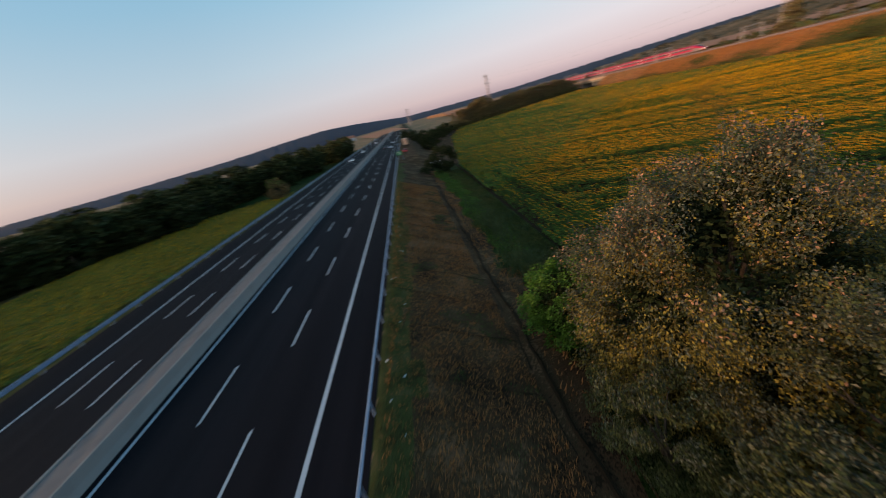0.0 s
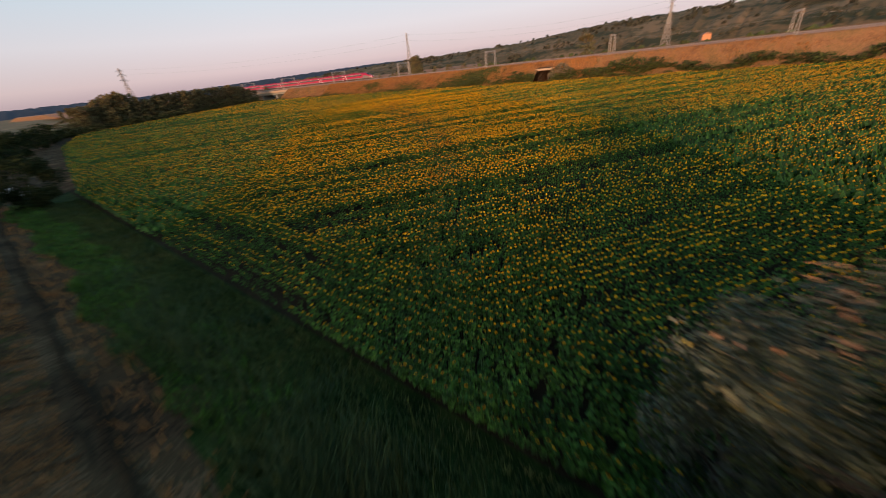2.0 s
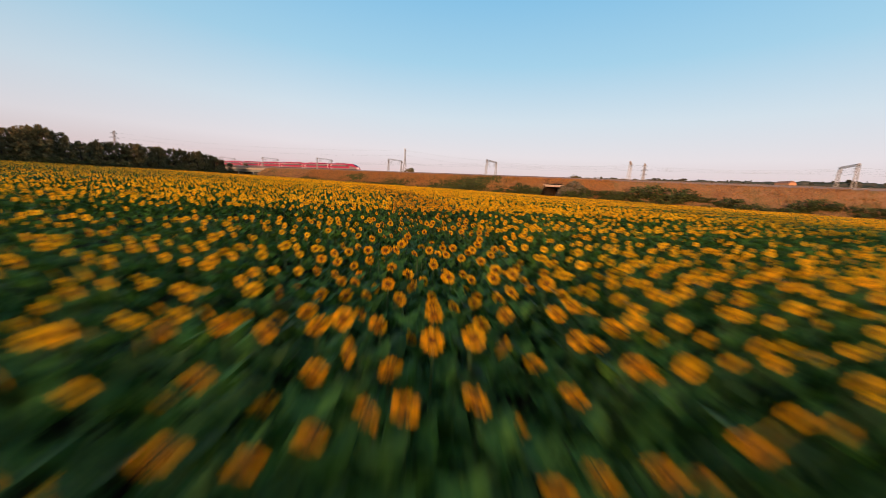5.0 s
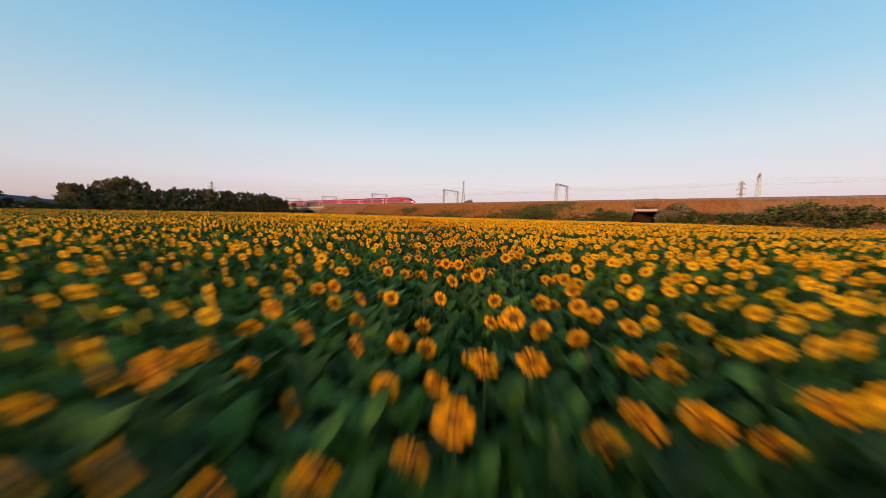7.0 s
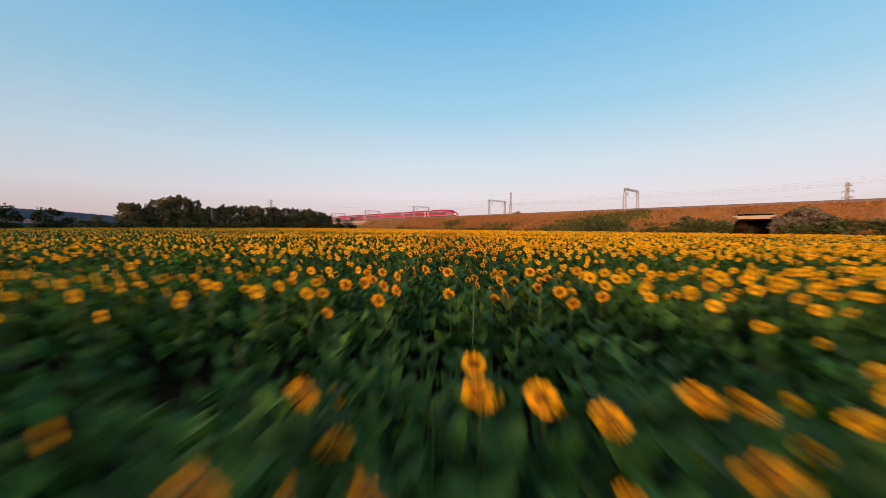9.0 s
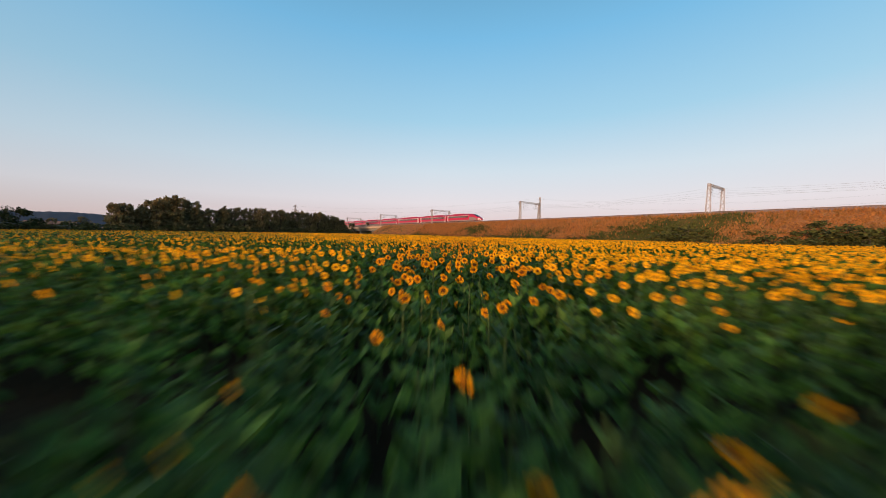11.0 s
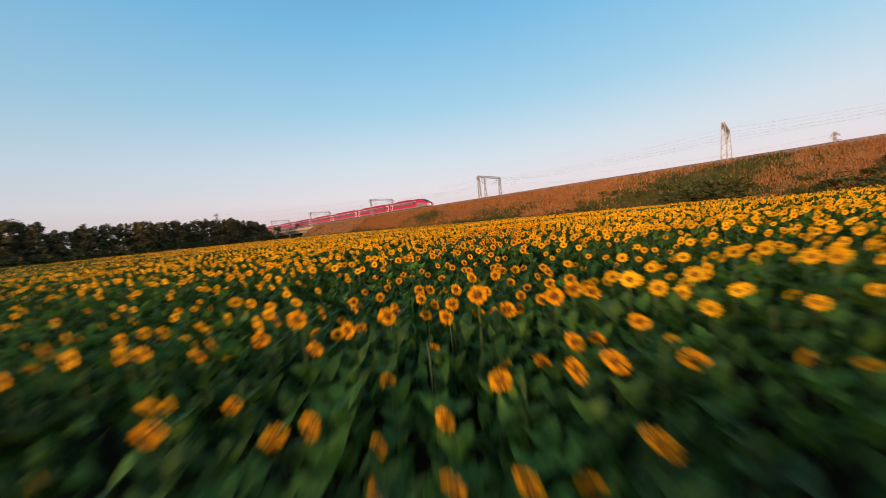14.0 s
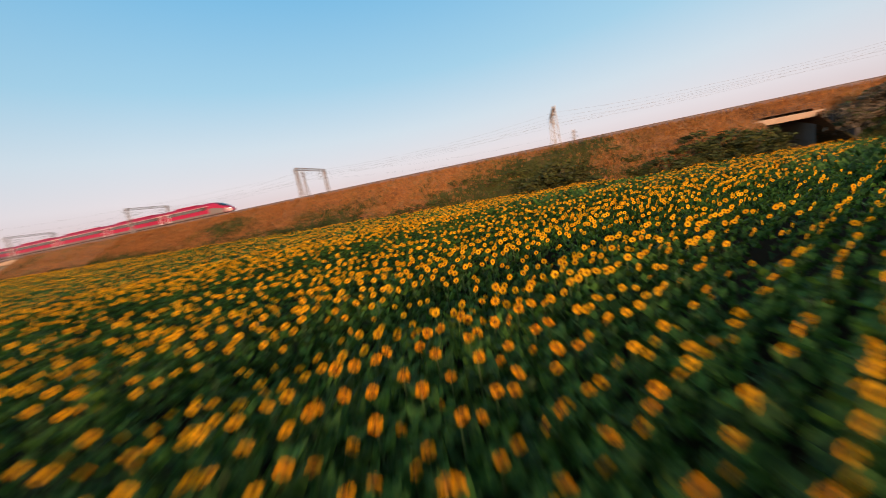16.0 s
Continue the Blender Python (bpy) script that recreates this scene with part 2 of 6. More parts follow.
    roof=material("clay_roof", [(0.28, 0.13, 0.09), (0.36, 0.18, 0.12)], 0.9, 1, 12, 0.3),
    hall=material("pale_hall_cladding", [(0.42, 0.45, 0.50), (0.52, 0.55, 0.60)], 0.7, 0.5, 8, 0.05),
    red=material("train_red", [(0.33, 0.006, 0.050), (0.38, 0.010, 0.062)], 0.35, 0.5, 8, 0.0, spec=0.4),
    crimson=material("train_crimson_roof", [(0.28, 0.008, 0.050), (0.34, 0.012, 0.062)], 0.4, 0.5, 8, 0.0),
    skirt=material("train_skirt_grey", [(0.16, 0.14, 0.145), (0.22, 0.19, 0.20)], 0.5, 0.8, 10, 0.0),
    silver=material("train_silver", [(0.48, 0.42, 0.43), (0.58, 0.52, 0.53)], 0.4, 0.8, 10, 0.0, metal=0.2),
    under=material("underframe_dark", [(0.05, 0.035, 0.038), (0.09, 0.065, 0.065)], 0.8, 1, 12, 0.2),
    pane=glass("window_glass"),
    # the sky's reflection is put into this lighter glass tint
    train_pane=glass("train_glass_sky_tint", (0.13, 0.135, 0.155)),
    rubber=material("tyre_rubber", [(0.012, 0.012, 0.013), (0.02, 0.02, 0.02)], 0.9, 5, 40, 0.1),
    car_white=material("car_white", [(0.60, 0.62, 0.66), (0.66, 0.68, 0.72)], 0.3, 1, 10, 0.0, spec=0.5),
    car_dark=material("car_dark", [(0.030, 0.032, 0.040), (0.045, 0.048, 0.056)], 0.3, 1, 10, 0.0, spec=0.5),
    car_red=material("car_red", [(0.55, 0.03, 0.04), (0.62, 0.04, 0.05)], 0.3, 1, 10, 0.0, spec=0.5),
    tarpaulin=material("trailer_tarpaulin", [(0.60, 0.34, 0.22), (0.68, 0.40, 0.27)], 0.6, 0.5, 6, 0.1),
    sign_green=material("sign_green", [(0.015, 0.20, 0.075), (0.02, 0.25, 0.09)], 0.6, 1, 10, 0.0),
    white_bars=material("sign_white", [(0.65, 0.68, 0.68), (0.7, 0.72, 0.72)], 0.5, 1, 10, 0.0),
    reed=material("reed_blades", [(0.030, 0.056, 0.020), (0.060, 0.095, 0.036), (0.10, 0.125, 0.058)], 0.7, 0.6, 6, 0.0, island=0.4, trans=0.25),
    dark_stone=material("dark_stone", [(0.045, 0.042, 0.042), (0.095, 0.085, 0.082)], 0.95, 0.8, 8, 0.7),
)
lamp_on = bpy.data.materials.new("headlight_on")
lamp_on.use_nodes = True
lamp_on.node_tree.nodes["Principled BSDF"].inputs["Emission Color"].default_value = (1, 0.93, 0.8, 1)
lamp_on.node_tree.nodes["Principled BSDF"].inputs["Emission Strength"].default_value = 3.0
M["lamp_on"] = lamp_on


# ---- mesh helpers ----
def big_mesh(name, verts, tris, mats, index=None, smooth=False):
    """One mesh from arrays of corners and triangles."""
    verts, tris = np.asarray(verts, np.float32), np.asarray(tris, np.int32)
    me = bpy.data.meshes.new(name)
    me.vertices.add(len(verts))
    me.vertices.foreach_set("co", verts.ravel())
    me.loops.add(3 * len(tris))
    me.loops.foreach_set("vertex_index", tris.ravel())
    me.polygons.add(len(tris))
    me.polygons.foreach_set("loop_start", np.arange(0, 3 * len(tris), 3, dtype=np.int32))
    if index is not None:
        me.polygons.foreach_set("material_index", np.asarray(index, np.int32))
    me.polygons.foreach_set("use_smooth", np.full(len(tris), smooth))
    for m in mats:
        me.materials.append(m)
    me.update(calc_edges=True)
    return me


def part(name, data, mat, parent=None, label="", place=None, smooth=False):
    """A mesh object from a bmesh, a (verts, faces) pair or mesh data, under a thing or part."""
    if isinstance(data, bmesh.types.BMesh):
        me = bpy.data.meshes.new(name)
        data.to_mesh(me)
        data.free()
    elif isinstance(data, tuple):
        me = bpy.data.meshes.new(name)
        me.from_pydata([tuple(v) for v in data[0]], [], data[1])
    else:
        me = data
    if mat is not None and not len(me.materials):
        me.materials.append(mat)
    if smooth:
        for p in me.polygons:
            p.use_smooth = True
    ob = new(name, me)
    if parent is not None:
        ob.parent = parent
    if place is not None:
        ob.matrix_basis = place
    if label:
        tagged(ob, label)
    return ob


def thing(name, label, category, group="", kind="", place=None):
    ob = new(name)
    ob.empty_display_size = 0.2
    tagged(ob, label, category, group, kind)
    if place is not None:
        ob.matrix_basis = place
    return ob


def boxes(*specs, bevel=0.0):
    """A bmesh of boxes (x0, x1, y0, y1, z0, z1)."""
    bm = bmesh.new()
    for x0, x1, y0, y1, z0, z1 in specs:
        m = Matrix.LocRotScale(((x0 + x1) / 2, (y0 + y1) / 2, (z0 + z1) / 2), None, (abs(x1 - x0), abs(y1 - y0), abs(z1 - z0)))
        bmesh.ops.create_cube(bm, size=1, matrix=m)
    if bevel:
        bmesh.ops.bevel(bm, geom=bm.edges[:], offset=bevel, segments=2, affect='EDGES', clamp_overlap=True)
    return bm


def rods(segments, radius, sides=4):
    """(verts, faces) of straight rods between pairs of places; radius: one or per rod."""
    vs, fs = [], []
    for i, (a, b) in enumerate(segments):
        a, b = Vector(a), Vector(b)
        r = radius[i] if isinstance(radius, (list, tuple)) else radius
        r0, r1 = r if isinstance(r, tuple) else (r, r)
        q = (b - a).to_track_quat('Z', 'Y')
        k = len(vs)
        for end, rr in ((a, r0), (b, r1)):
            for s in range(sides):
                ang = 2 * math.pi * s / sides + math.pi / 4
                vs.append(end + q @ Vector((rr * math.cos(ang), rr * math.sin(ang), 0)))
        for s in range(sides):
            fs.append((k + s, k + (s + 1) % sides, k + sides + (s + 1) % sides, k + sides + s))
        fs.append(tuple(range(k + sides - 1, k - 1, -1)))
        fs.append(tuple(range(k + sides, k + 2 * sides)))
    return vs, fs


def tube(points, r, sides=3):
    """(verts, faces) of one bent rod through the given points."""
    vs, fs = [], []
    pts = [Vector(p) for p in points]
    q = (pts[-1] - pts[0]).to_track_quat('Z', 'Y')
    for i, p in enumerate(pts):
        vs += [p + q @ Vector((r * math.cos(2 * math.pi * s / sides), r * math.sin(2 * math.pi * s / sides), 0)) for s in range(sides)]
        if i:
            k = (i - 1) * sides
            fs += [(k + s, k + (s + 1) % sides, k + sides + (s + 1) % sides, k + sides + s) for s in range(sides)]
    return vs, fs


def extrude_profile(profile, ys, closed=True, shift=None):
    """(verts, faces): a profile of (x, z) carried along y."""
    vs, fs, n = [], [], len(profile)
    for y in ys:
        dx, dz = shift(y) if shift else (0, 0)
        vs += [(x + dx, y, z + dz) for x, z in profile]
    for j in range(len(ys) - 1):
        for i in range(n if closed else n - 1):
            a, b = j * n + i, j * n + (i + 1) % n
            fs.append((a, b, b + n, a + n))
    if closed:
        fs += [tuple(range(n - 1, -1, -1)), tuple(range((len(ys) - 1) * n, len(ys) * n))]
    return vs, fs


rng = np.random.default_rng(7)


def fbm(x, y, scale, seed=0.0):
    return noise.fractal(Vector((x * scale + seed, y * scale - seed, seed)), 1.0, 2.0, 4)


# ---- the lie of the land ----
RAIL0, RAIL_D = np.array([173.46, 175.60]), np.array([0.0567, -0.99839])
RAIL_N = np.array([-0.99839, -0.0567])        # from the railway towards the field
SPAN = 57.01                                  # from portal to portal


def rail_xy(a, o):
    p = RAIL0 + a * RAIL_D + o * RAIL_N
    return float(p[0]), float(p[1])


def rail_pose(a, o=0.0, z=0.0):
    """Local x points from the railway to the field's side, y on along the line."""
    x, y = rail_xy(a, o)
    return Matrix(((RAIL_N[0], RAIL_D[0], 0, x), (RAIL_N[1], RAIL_D[1], 0, y), (0, 0, 1, z), (0, 0, 0, 1)))


def field_ground(x, y):
    return -5.05 + 0.0092 * (x - 60) + 0.0083 * (y - 75)


def lerp_table(x, table):
    return np.interp(x, [t[0] for t in table], [t[1] for t in table])


def land(x, y):
    """Height of the ground."""
    yy = np.clip(y, -60, 300)
    far = np.clip((np.asarray(y) - 118) / 14, 0, 1)
    edge = 7.0 * far
    f = field_ground(np.minimum(x, 190), yy)
    right = np.interp(x, [-5.2, -4.6, 3.5, 5.5, 12.5], [0, -0.06, -3.75, -4.1, -5.75])
    right_far = np.interp(x, [-5.2, 2.2, 8.0, 14.0], [0, -0.05, -3.6, -5.3])
    right = right * (1 - far) + right_far * far
    right = np.where(np.asarray(x) > 12.5, np.interp(x, [12.5, 15], [0, 1]) * (f - right) + right, right)
    left = np.interp(x, [-60, -43, -38.4, -37.9], [-1.2, -1.3, -0.1, 0])
    return np.where(np.asarray(x) < -20, left, right)


def grid_sheet(xs, ys, height, lift=0.0):
    X, Y = np.meshgrid(xs, ys)
    Z = height(X, Y) + lift
    v = np.stack([X, Y, Z], -1).reshape(-1, 3)
    n, m = len(xs), len(ys)
    i = (np.arange(m - 1)[:, None] * n + np.arange(n - 1)).ravel()
    t = np.concatenate([np.stack([i, i + 1, i + n + 1], 1), np.stack([i, i + n + 1, i + n], 1)])
    return v, t


gx = np.unique(np.concatenate([np.linspace(-4500, -80, 14), np.arange(-80, -36, 2.0), np.array([-36.0, -21, -6]), np.arange(-5.2, 16, 0.4), np.arange(16, 210, 6.0), np.linspace(215, 4500, 16)]))
gy = np.unique(np.concatenate([np.linspace(-1500, -70, 8), np.arange(-64, 340, 3.0), np.linspace(345, 4800, 18)]))


def rough_land(X, Y):
    z = land(X, Y)
    near = (X > -5.0) & (X < 12.5) & (Y > -30) & (Y < 140)
    bump = np.sin(X * 2.1 + 3 * np.sin(Y * 0.31)) * np.sin(Y * 1.7 + X) * 0.04
    road = (X > -38) & (X < -5.3)
    return np.where(near, z + bump, np.where(road, z - 0.12, z))


v, t = grid_sheet(gx, gy, rough_land)
cx, cy = v[t].mean(1)[:, 0], v[t].mean(1)[:, 1]
wob = 0.7 * np.sin(cy * 0.5) + 0.5 * np.sin(cy * 1.3)
idx = np.zeros(len(t), int)
idx[(cx > -5.6) & (cx < -3.4 + 0.6 * wob)] = 1
idx[(cx > -3.4 + 0.6 * wob) & (cx < 6.4 + wob)] = 2
idx[(cx >= 6.4 + wob) & (cx < 13.7)] = 3
idx[(cx >= 13.7) & (cx < 178) & (cy < 345)] = 4
idx[(cx < -37.5) & (cx > -150) & (cy > -80) & (cy < 420)] = 3
idx[(cx < -37.5) & (cx > -46)] = 1
idx[((cx > -5) & (cx < 30) & (cy > 118) & (cy < 340))] = 2
ground = new("ground", big_mesh("ground", v, t, [M["plain"], M["green_verge"], M["verge"], M["strip"], M["soil"]], idx, smooth=True))
tagged(ground, "open farmland with dry brown verge beside the road", "ground", kind="structure")

# ---- motorway ----
ROAD_Y0, ROAD_Y1 = -60.0, 900.0
road = part("road", boxes((-38.0, -5.35, ROAD_Y0, ROAD_Y1, -0.3, 0.0)), M["asphalt"])
tagged(road, "dark asphalt motorway with white lane lines", "road", kind="structure")
for x, w in ((-19.55, 0.22), (-8.3, 0.25), (-33.1, 0.22), (-22.95, 0.2)):
    part("edge_line", boxes((x - w / 2, x + w / 2, ROAD_Y0, ROAD_Y1, -0.002, 0.006)), M["paint"], road)
dash_mesh = None
for x, y0 in ((-15.8, 15.95), (-12.05, 21.45), (-26.6, 21.1), (-29.95, 22.4)):
    for k in range(-5, 42):
        if dash_mesh is None:
            d = part("lane_dash", boxes((-0.075, 0.075, 0, 4.9, -0.002, 0.006)), M["paint"], road)
            dash_mesh = d.data
        else:
            d = part("lane_dash", dash_mesh, None, road)
        d.location = (x, y0 + 12 * k, 0)

# raised median: two concrete walls with gravel between them
median = thing("median_barrier", "pale concrete median wall filled with reddish gravel", "barrier", kind="structure")
wall_profile = [(0, 0), (-0.05, 0.12), (-0.14, 0.40), (-0.19, 1.0), (-0.36, 1.0), (-0.40, 0.0)]
segs = list(np.arange(ROAD_Y0, 500, 8.0))
for k, y in enumerate(segs):
    part("barrier_segment", extrude_profile([(x - 20.1, z) for x, z in wall_profile], (y + 0.012, y + 7.988)), M["concrete"], median)
    part("barrier_segment", extrude_profile([(-22.55 - x, z) for x, z in reversed(wall_profile)], (y + 0.012, y + 7.988)), M["concrete"], median)
fill_v, fill_t = grid_sheet(np.linspace(-22.2, -20.45, 8), np.arange(ROAD_Y0, 500, 1.0), lambda X, Y: 0.93 + 0.05 * np.sin(Y * 2.1 + X * 5) * np.sin(Y * .7))
part("gravel_fill", big_mesh("gravel_fill", fill_v, fill_t, [M["median_fill"]], smooth=True), None, median, "reddish gravel filling")
part("barrier_far", boxes((-22.5, -20.2, 500, ROAD_Y1, 0, 0.95)), M["concrete"], median)


def guardrail(x, y0, y1, label, side, step=4.0):
    g = thing("guardrail", label, "guardrail", "motorway guardrails", place=pose(x, 0, 0))
    prof = [(0, 0.45), (0.05, 0.48), (0.05, 0.54), (0.0, 0.58), (0.0, 0.62), (0.05, 0.66), (0.05, 0.72), (0, 0.75),
            (-0.012, 0.75), (0.036, 0.72), (0.036, 0.66), (-0.014, 0.62), (-0.014, 0.58), (0.036, 0.54), (0.036, 0.48), (-0.012, 0.45)]
    ys = list(np.arange(y0, y1 + 1, 40.0))
    part("beam", extrude_profile([(px * side, z) for px, z in (prof if side > 0 else prof[::-1])], ys), M["galv"], g)
    part("top_rail", extrude_profile([(-0.10 * side + a, 0.80 + b) for a, b in ((-.05, -.03), (.05, -.03), (.05, .03), (-.05, .03))], ys), M["galv"], g)
    pm = None
    for k, y in enumerate(np.arange(y0 + 1, min(y1, y0 + 270), step)):
        if pm is None:
            p = part("post", boxes((-0.16, -0.06, -0.05, 0.05, -0.25, 0.80), (-0.06, 0.0, -0.1, 0.1, 0.5, 0.7)), M["galv"], g)
            pm = p.data
        else:
            p = part("post", pm, None, g)
        p.location = (0, y, 0)
        if side < 0:
            p.rotation_euler = (0, 0, math.pi)
    return g


guardrail(-5.45, -40, 480, "galvanised steel guardrail along the dry verge", -1)
guardrail(-37.6, -40, 480, "galvanised steel guardrail beside the far carriageway", 1)

# narrow dug gutter along the foot of the verge
gut = np.arange(-10, 122, 1.0)
gv, gf = [], []
for i, y in enumerate(gut):
    cxx = 3.75 + 0.12 * math.sin(y * 0.35) + 0.05 * math.sin(y * 1.9)
    wd = 0.42 + 0.08 * math.sin(y * 0.9)
    z = float(land(cxx, y))
    gv += [(cxx - wd, y, z + 0.12), (cxx - wd * 0.75, y, z + 0.09), (cxx - wd * 0.45, y, z - 0.25), (cxx + wd * 0.45, y, z - 0.25), (cxx + wd * 0.75, y, z + 0.16), (cxx + wd * 1.1, y, z + 0.10)]
    if i:
        for k in range(5):
            a = (i - 1) * 6 + k
            gf.append((a, a + 1, a + 7, a + 6))
gutter = part("drainage_gutter", (gv, gf), M["soil"])
tagged(gutter, "narrow dark drainage gutter in dry grass", "ditch", kind="structure")
# faint rills washed down the verge every five metres
for k in range(-3, 12):
    gv, gf = [], []
    for i, x in enumerate(np.linspace(-3.6 + rng.uniform(-0.6, 0.8), 3.35, 16)):
        y = 30.2 + 5.05 * k - 0.18 * x + 0.08 * math.sin(x * 1.1 + k) + rng.normal(0, 0.04)
        wd, z = rng.uniform(0.02, 0.08), float(rough_land(np.array(x), np.array(y)))
        gv += [(x, y - wd, z + 0.07), (x, y, z + 0.035), (x, y + wd, z + 0.07)]
        if i:
            a = 3 * i - 3
            gf += [(a, a + 1, a + 4, a + 3), (a + 1, a + 2, a + 5, a + 4)]
    tagged(part("drainage_rill", (gv, gf), M["rill"]), "thin dark rill washed down the dry verge", "rill", "rills in the verge", kind="structure")


# ---- grass, reeds and weeds ----
def blades(n, px, py, pz, height, width, lean, mats, pick, name, label, category, tri=2):
    """Tufts of bent blades: n blades at the given places."""
    ang = rng.uniform(0, 2 * np.pi, n)
    h = height * rng.uniform(0.5, 1.3, n)
    dx, dy = np.cos(ang), np.sin(ang)
    ox, oy = -dy * width * rng.uniform(0.6, 1.4, n), dx * width * rng.uniform(0.6, 1.4, n)
    le = lean * h * rng.uniform(0.2, 1.0, n)
    base = np.stack([px, py, pz - 0.05], 1)
    a = base + np.stack([ox, oy, 0 * h], 1)
    b = base - np.stack([ox, oy, 0 * h], 1)
    c = base + np.stack([dx * le * 0.35, dy * le * 0.35, h * 0.62], 1) + 0.6 * np.stack([ox, oy, 0 * h], 1)
    d = base + np.stack([dx * le * 0.35, dy * le * 0.35, h * 0.62], 1) - 0.6 * np.stack([ox, oy, 0 * h], 1)
    e = base + np.stack([dx * le, dy * le, h], 1)
    V = np.stack([a, b, c, d, e], 1).reshape(-1, 3)
    i = np.arange(n)[:, None] * 5
    T = np.concatenate([i + [0, 1, 3], i + [0, 3, 2], i + [2, 3, 4]], 1).reshape(-1, 3)
    ob = new(name, big_mesh(name, V, T, mats, np.repeat(pick, 3)))
    tagged(ob, label, category, kind="stuff")
    return ob


def scatter(n, x0, x1, y0, y1):
    return rng.uniform(x0, x1, n), rng.uniform(y0, y1, n)


x, y = scatter(34000, -4.9, 3.2, -2, 80)
z = land(x, y)
dens = np.array([fbm(a, b, 0.25) for a, b in zip(x, y)])
blades(len(x), x, y, z, 0.22, 0.026, 1.0, [M["dry_grass"], M["bank_green"]], (((x < -3.4 + rng.normal(0, .5, len(x))) & (rng.random(len(x)) < 0.45)) | (dens > 0.42)).astype(int), "dry_grass_tufts", "short dry brown grass on the verge", "grass")
x, y = scatter(46000, 4.3, 13.2, 12, 108)
z = land(x, y)
edge = np.interp(y, [12, 30, 46, 70, 100], [8.2, 7.4, 5.9, 6.2, 5.0]) + 0.5 * np.sin(y * 0.31) + 0.3 * np.sin(y * 0.9)
keep = (x > edge) | (rng.random(len(x)) < 0.10)
x, y, z, edge = x[keep], y[keep], z[keep], edge[keep]
tall = np.array([fbm(p, q, 0.3, 1.0) for p, q in zip(x, y)])
lush = (x > edge) & (x < edge + 3.6 + tall) & (y > 36)             # bright grass along the outer side of the strip
pick = np.where(x < edge, 3, np.where(lush & (rng.random(len(x)) < 0.62), 2, np.where((tall > 0.3) & (rng.random(len(x)) < 0.5), 1, 0)))
blades(len(x), x, y, z, 0.36 + 0.35 * np.clip(tall + 0.3, 0, 1), 0.04, 0.9, [M["bank_green"], M["reed"], M["bright_leaf"], M["dry_grass"]], pick, "ditch_grass", "dense green grass strip beside the sunflower field", "grass")
y = np.concatenate([rng.uniform(30, 62, 900), rng.normal(30.5, 1.6, 1700), rng.normal(46, 3.0, 900)])
x = rng.normal(8.6, 1.1, len(y)) + 0.5 * np.sin(y * 0.5)
z = land(x, y)
blades(len(x), x, y, z, 1.5, 0.028, 0.5, [M["reed"], M["bank_green"]], (rng.random(len(x)) < 0.25).astype(int), "reeds", "pale green reeds growing in the ditch", "reeds")
stone_v = [(math.cos(a) * .12, math.sin(a) * .09, .0) for a in np.linspace(0, 2 * math.pi, 7)[:-1]] + [(0.02, 0.01, 0.08)]
stone_f = [(i, (i + 1) % 6, 6) for i in range(6)] + [(5, 4, 3, 2, 1, 0)]
stone_me = None
for k in range(14):
    xx, yy = rng.uniform(-4.9, -3.6), rng.uniform(2, 45)
    lit = tagged(part("litter_scrap", (stone_v, stone_f) if stone_me is None else stone_me, M["white_bars"]), "pale scrap of litter lying beside the guardrail", "litter", "litter on the verge")
    stone_me = lit.data
    s = rng.uniform(0.4, 1.1)
    lit.matrix_basis = Matrix.LocRotScale((xx, yy, float(land(xx, yy)) + 0.02), Euler((0, 0, rng.uniform(0, 6))), (s, s, s))


# ---- sunflowers ----
def leaf_piece(length, width, yaw, zed, droop, detail, out=0.05):
    """A heart-shaped leaf folded along its rib, on a plant's stem."""
    u, w = np.array([np.cos(yaw), np.sin(yaw), 0]), np.array([-np.sin(yaw), np.cos(yaw), 0])
    up = np.array([0, 0, 1.0])
    at = lambda s, side, dz: u * (out + s * length * np.cos(droop * s)) + w * side * width + up * (zed + 0.10 * np.sin(min(s, .35) / .35 * 1.57) - length * np.sin(droop) * s * s + dz)
    if detail == 2:
        P = [at(0, 0, 0), at(0.12, 0.75, 0.03), at(0.42, 1.0, 0.045), at(0.78, 0.55, 0.02), at(1.0, 0, 0), at(0.78, -0.55, 0.02), at(0.42, -1.0, 0.045), at(0.12, -0.75, 0.03), at(0.45, 0, -0.01)]
        T = [(0, 8, 1), (1, 8, 2), (2, 8, 3), (3, 8, 4), (4, 8, 5), (5, 8, 6), (6, 8, 7), (7, 8, 0)]
    elif detail == 1:
        P = [at(0, 0, 0), at(0.2, 0.95, 0.04), at(0.68, 0.78, 0.03), at(1.0, 0, 0), at(0.68, -0.78, 0.03), at(0.2, -0.95, 0.04)]
        T = [(0, 3, 2), (0, 2, 1), (0, 4, 3), (0, 5, 4)]
    else:
        P = [at(0, 0, 0), at(0.42, 1.0, 0.04), at(1.0, 0, 0), at(0.42, -1.0, 0.04)]
        T = [(0, 2, 1), (0, 3, 2)]
    return P, T


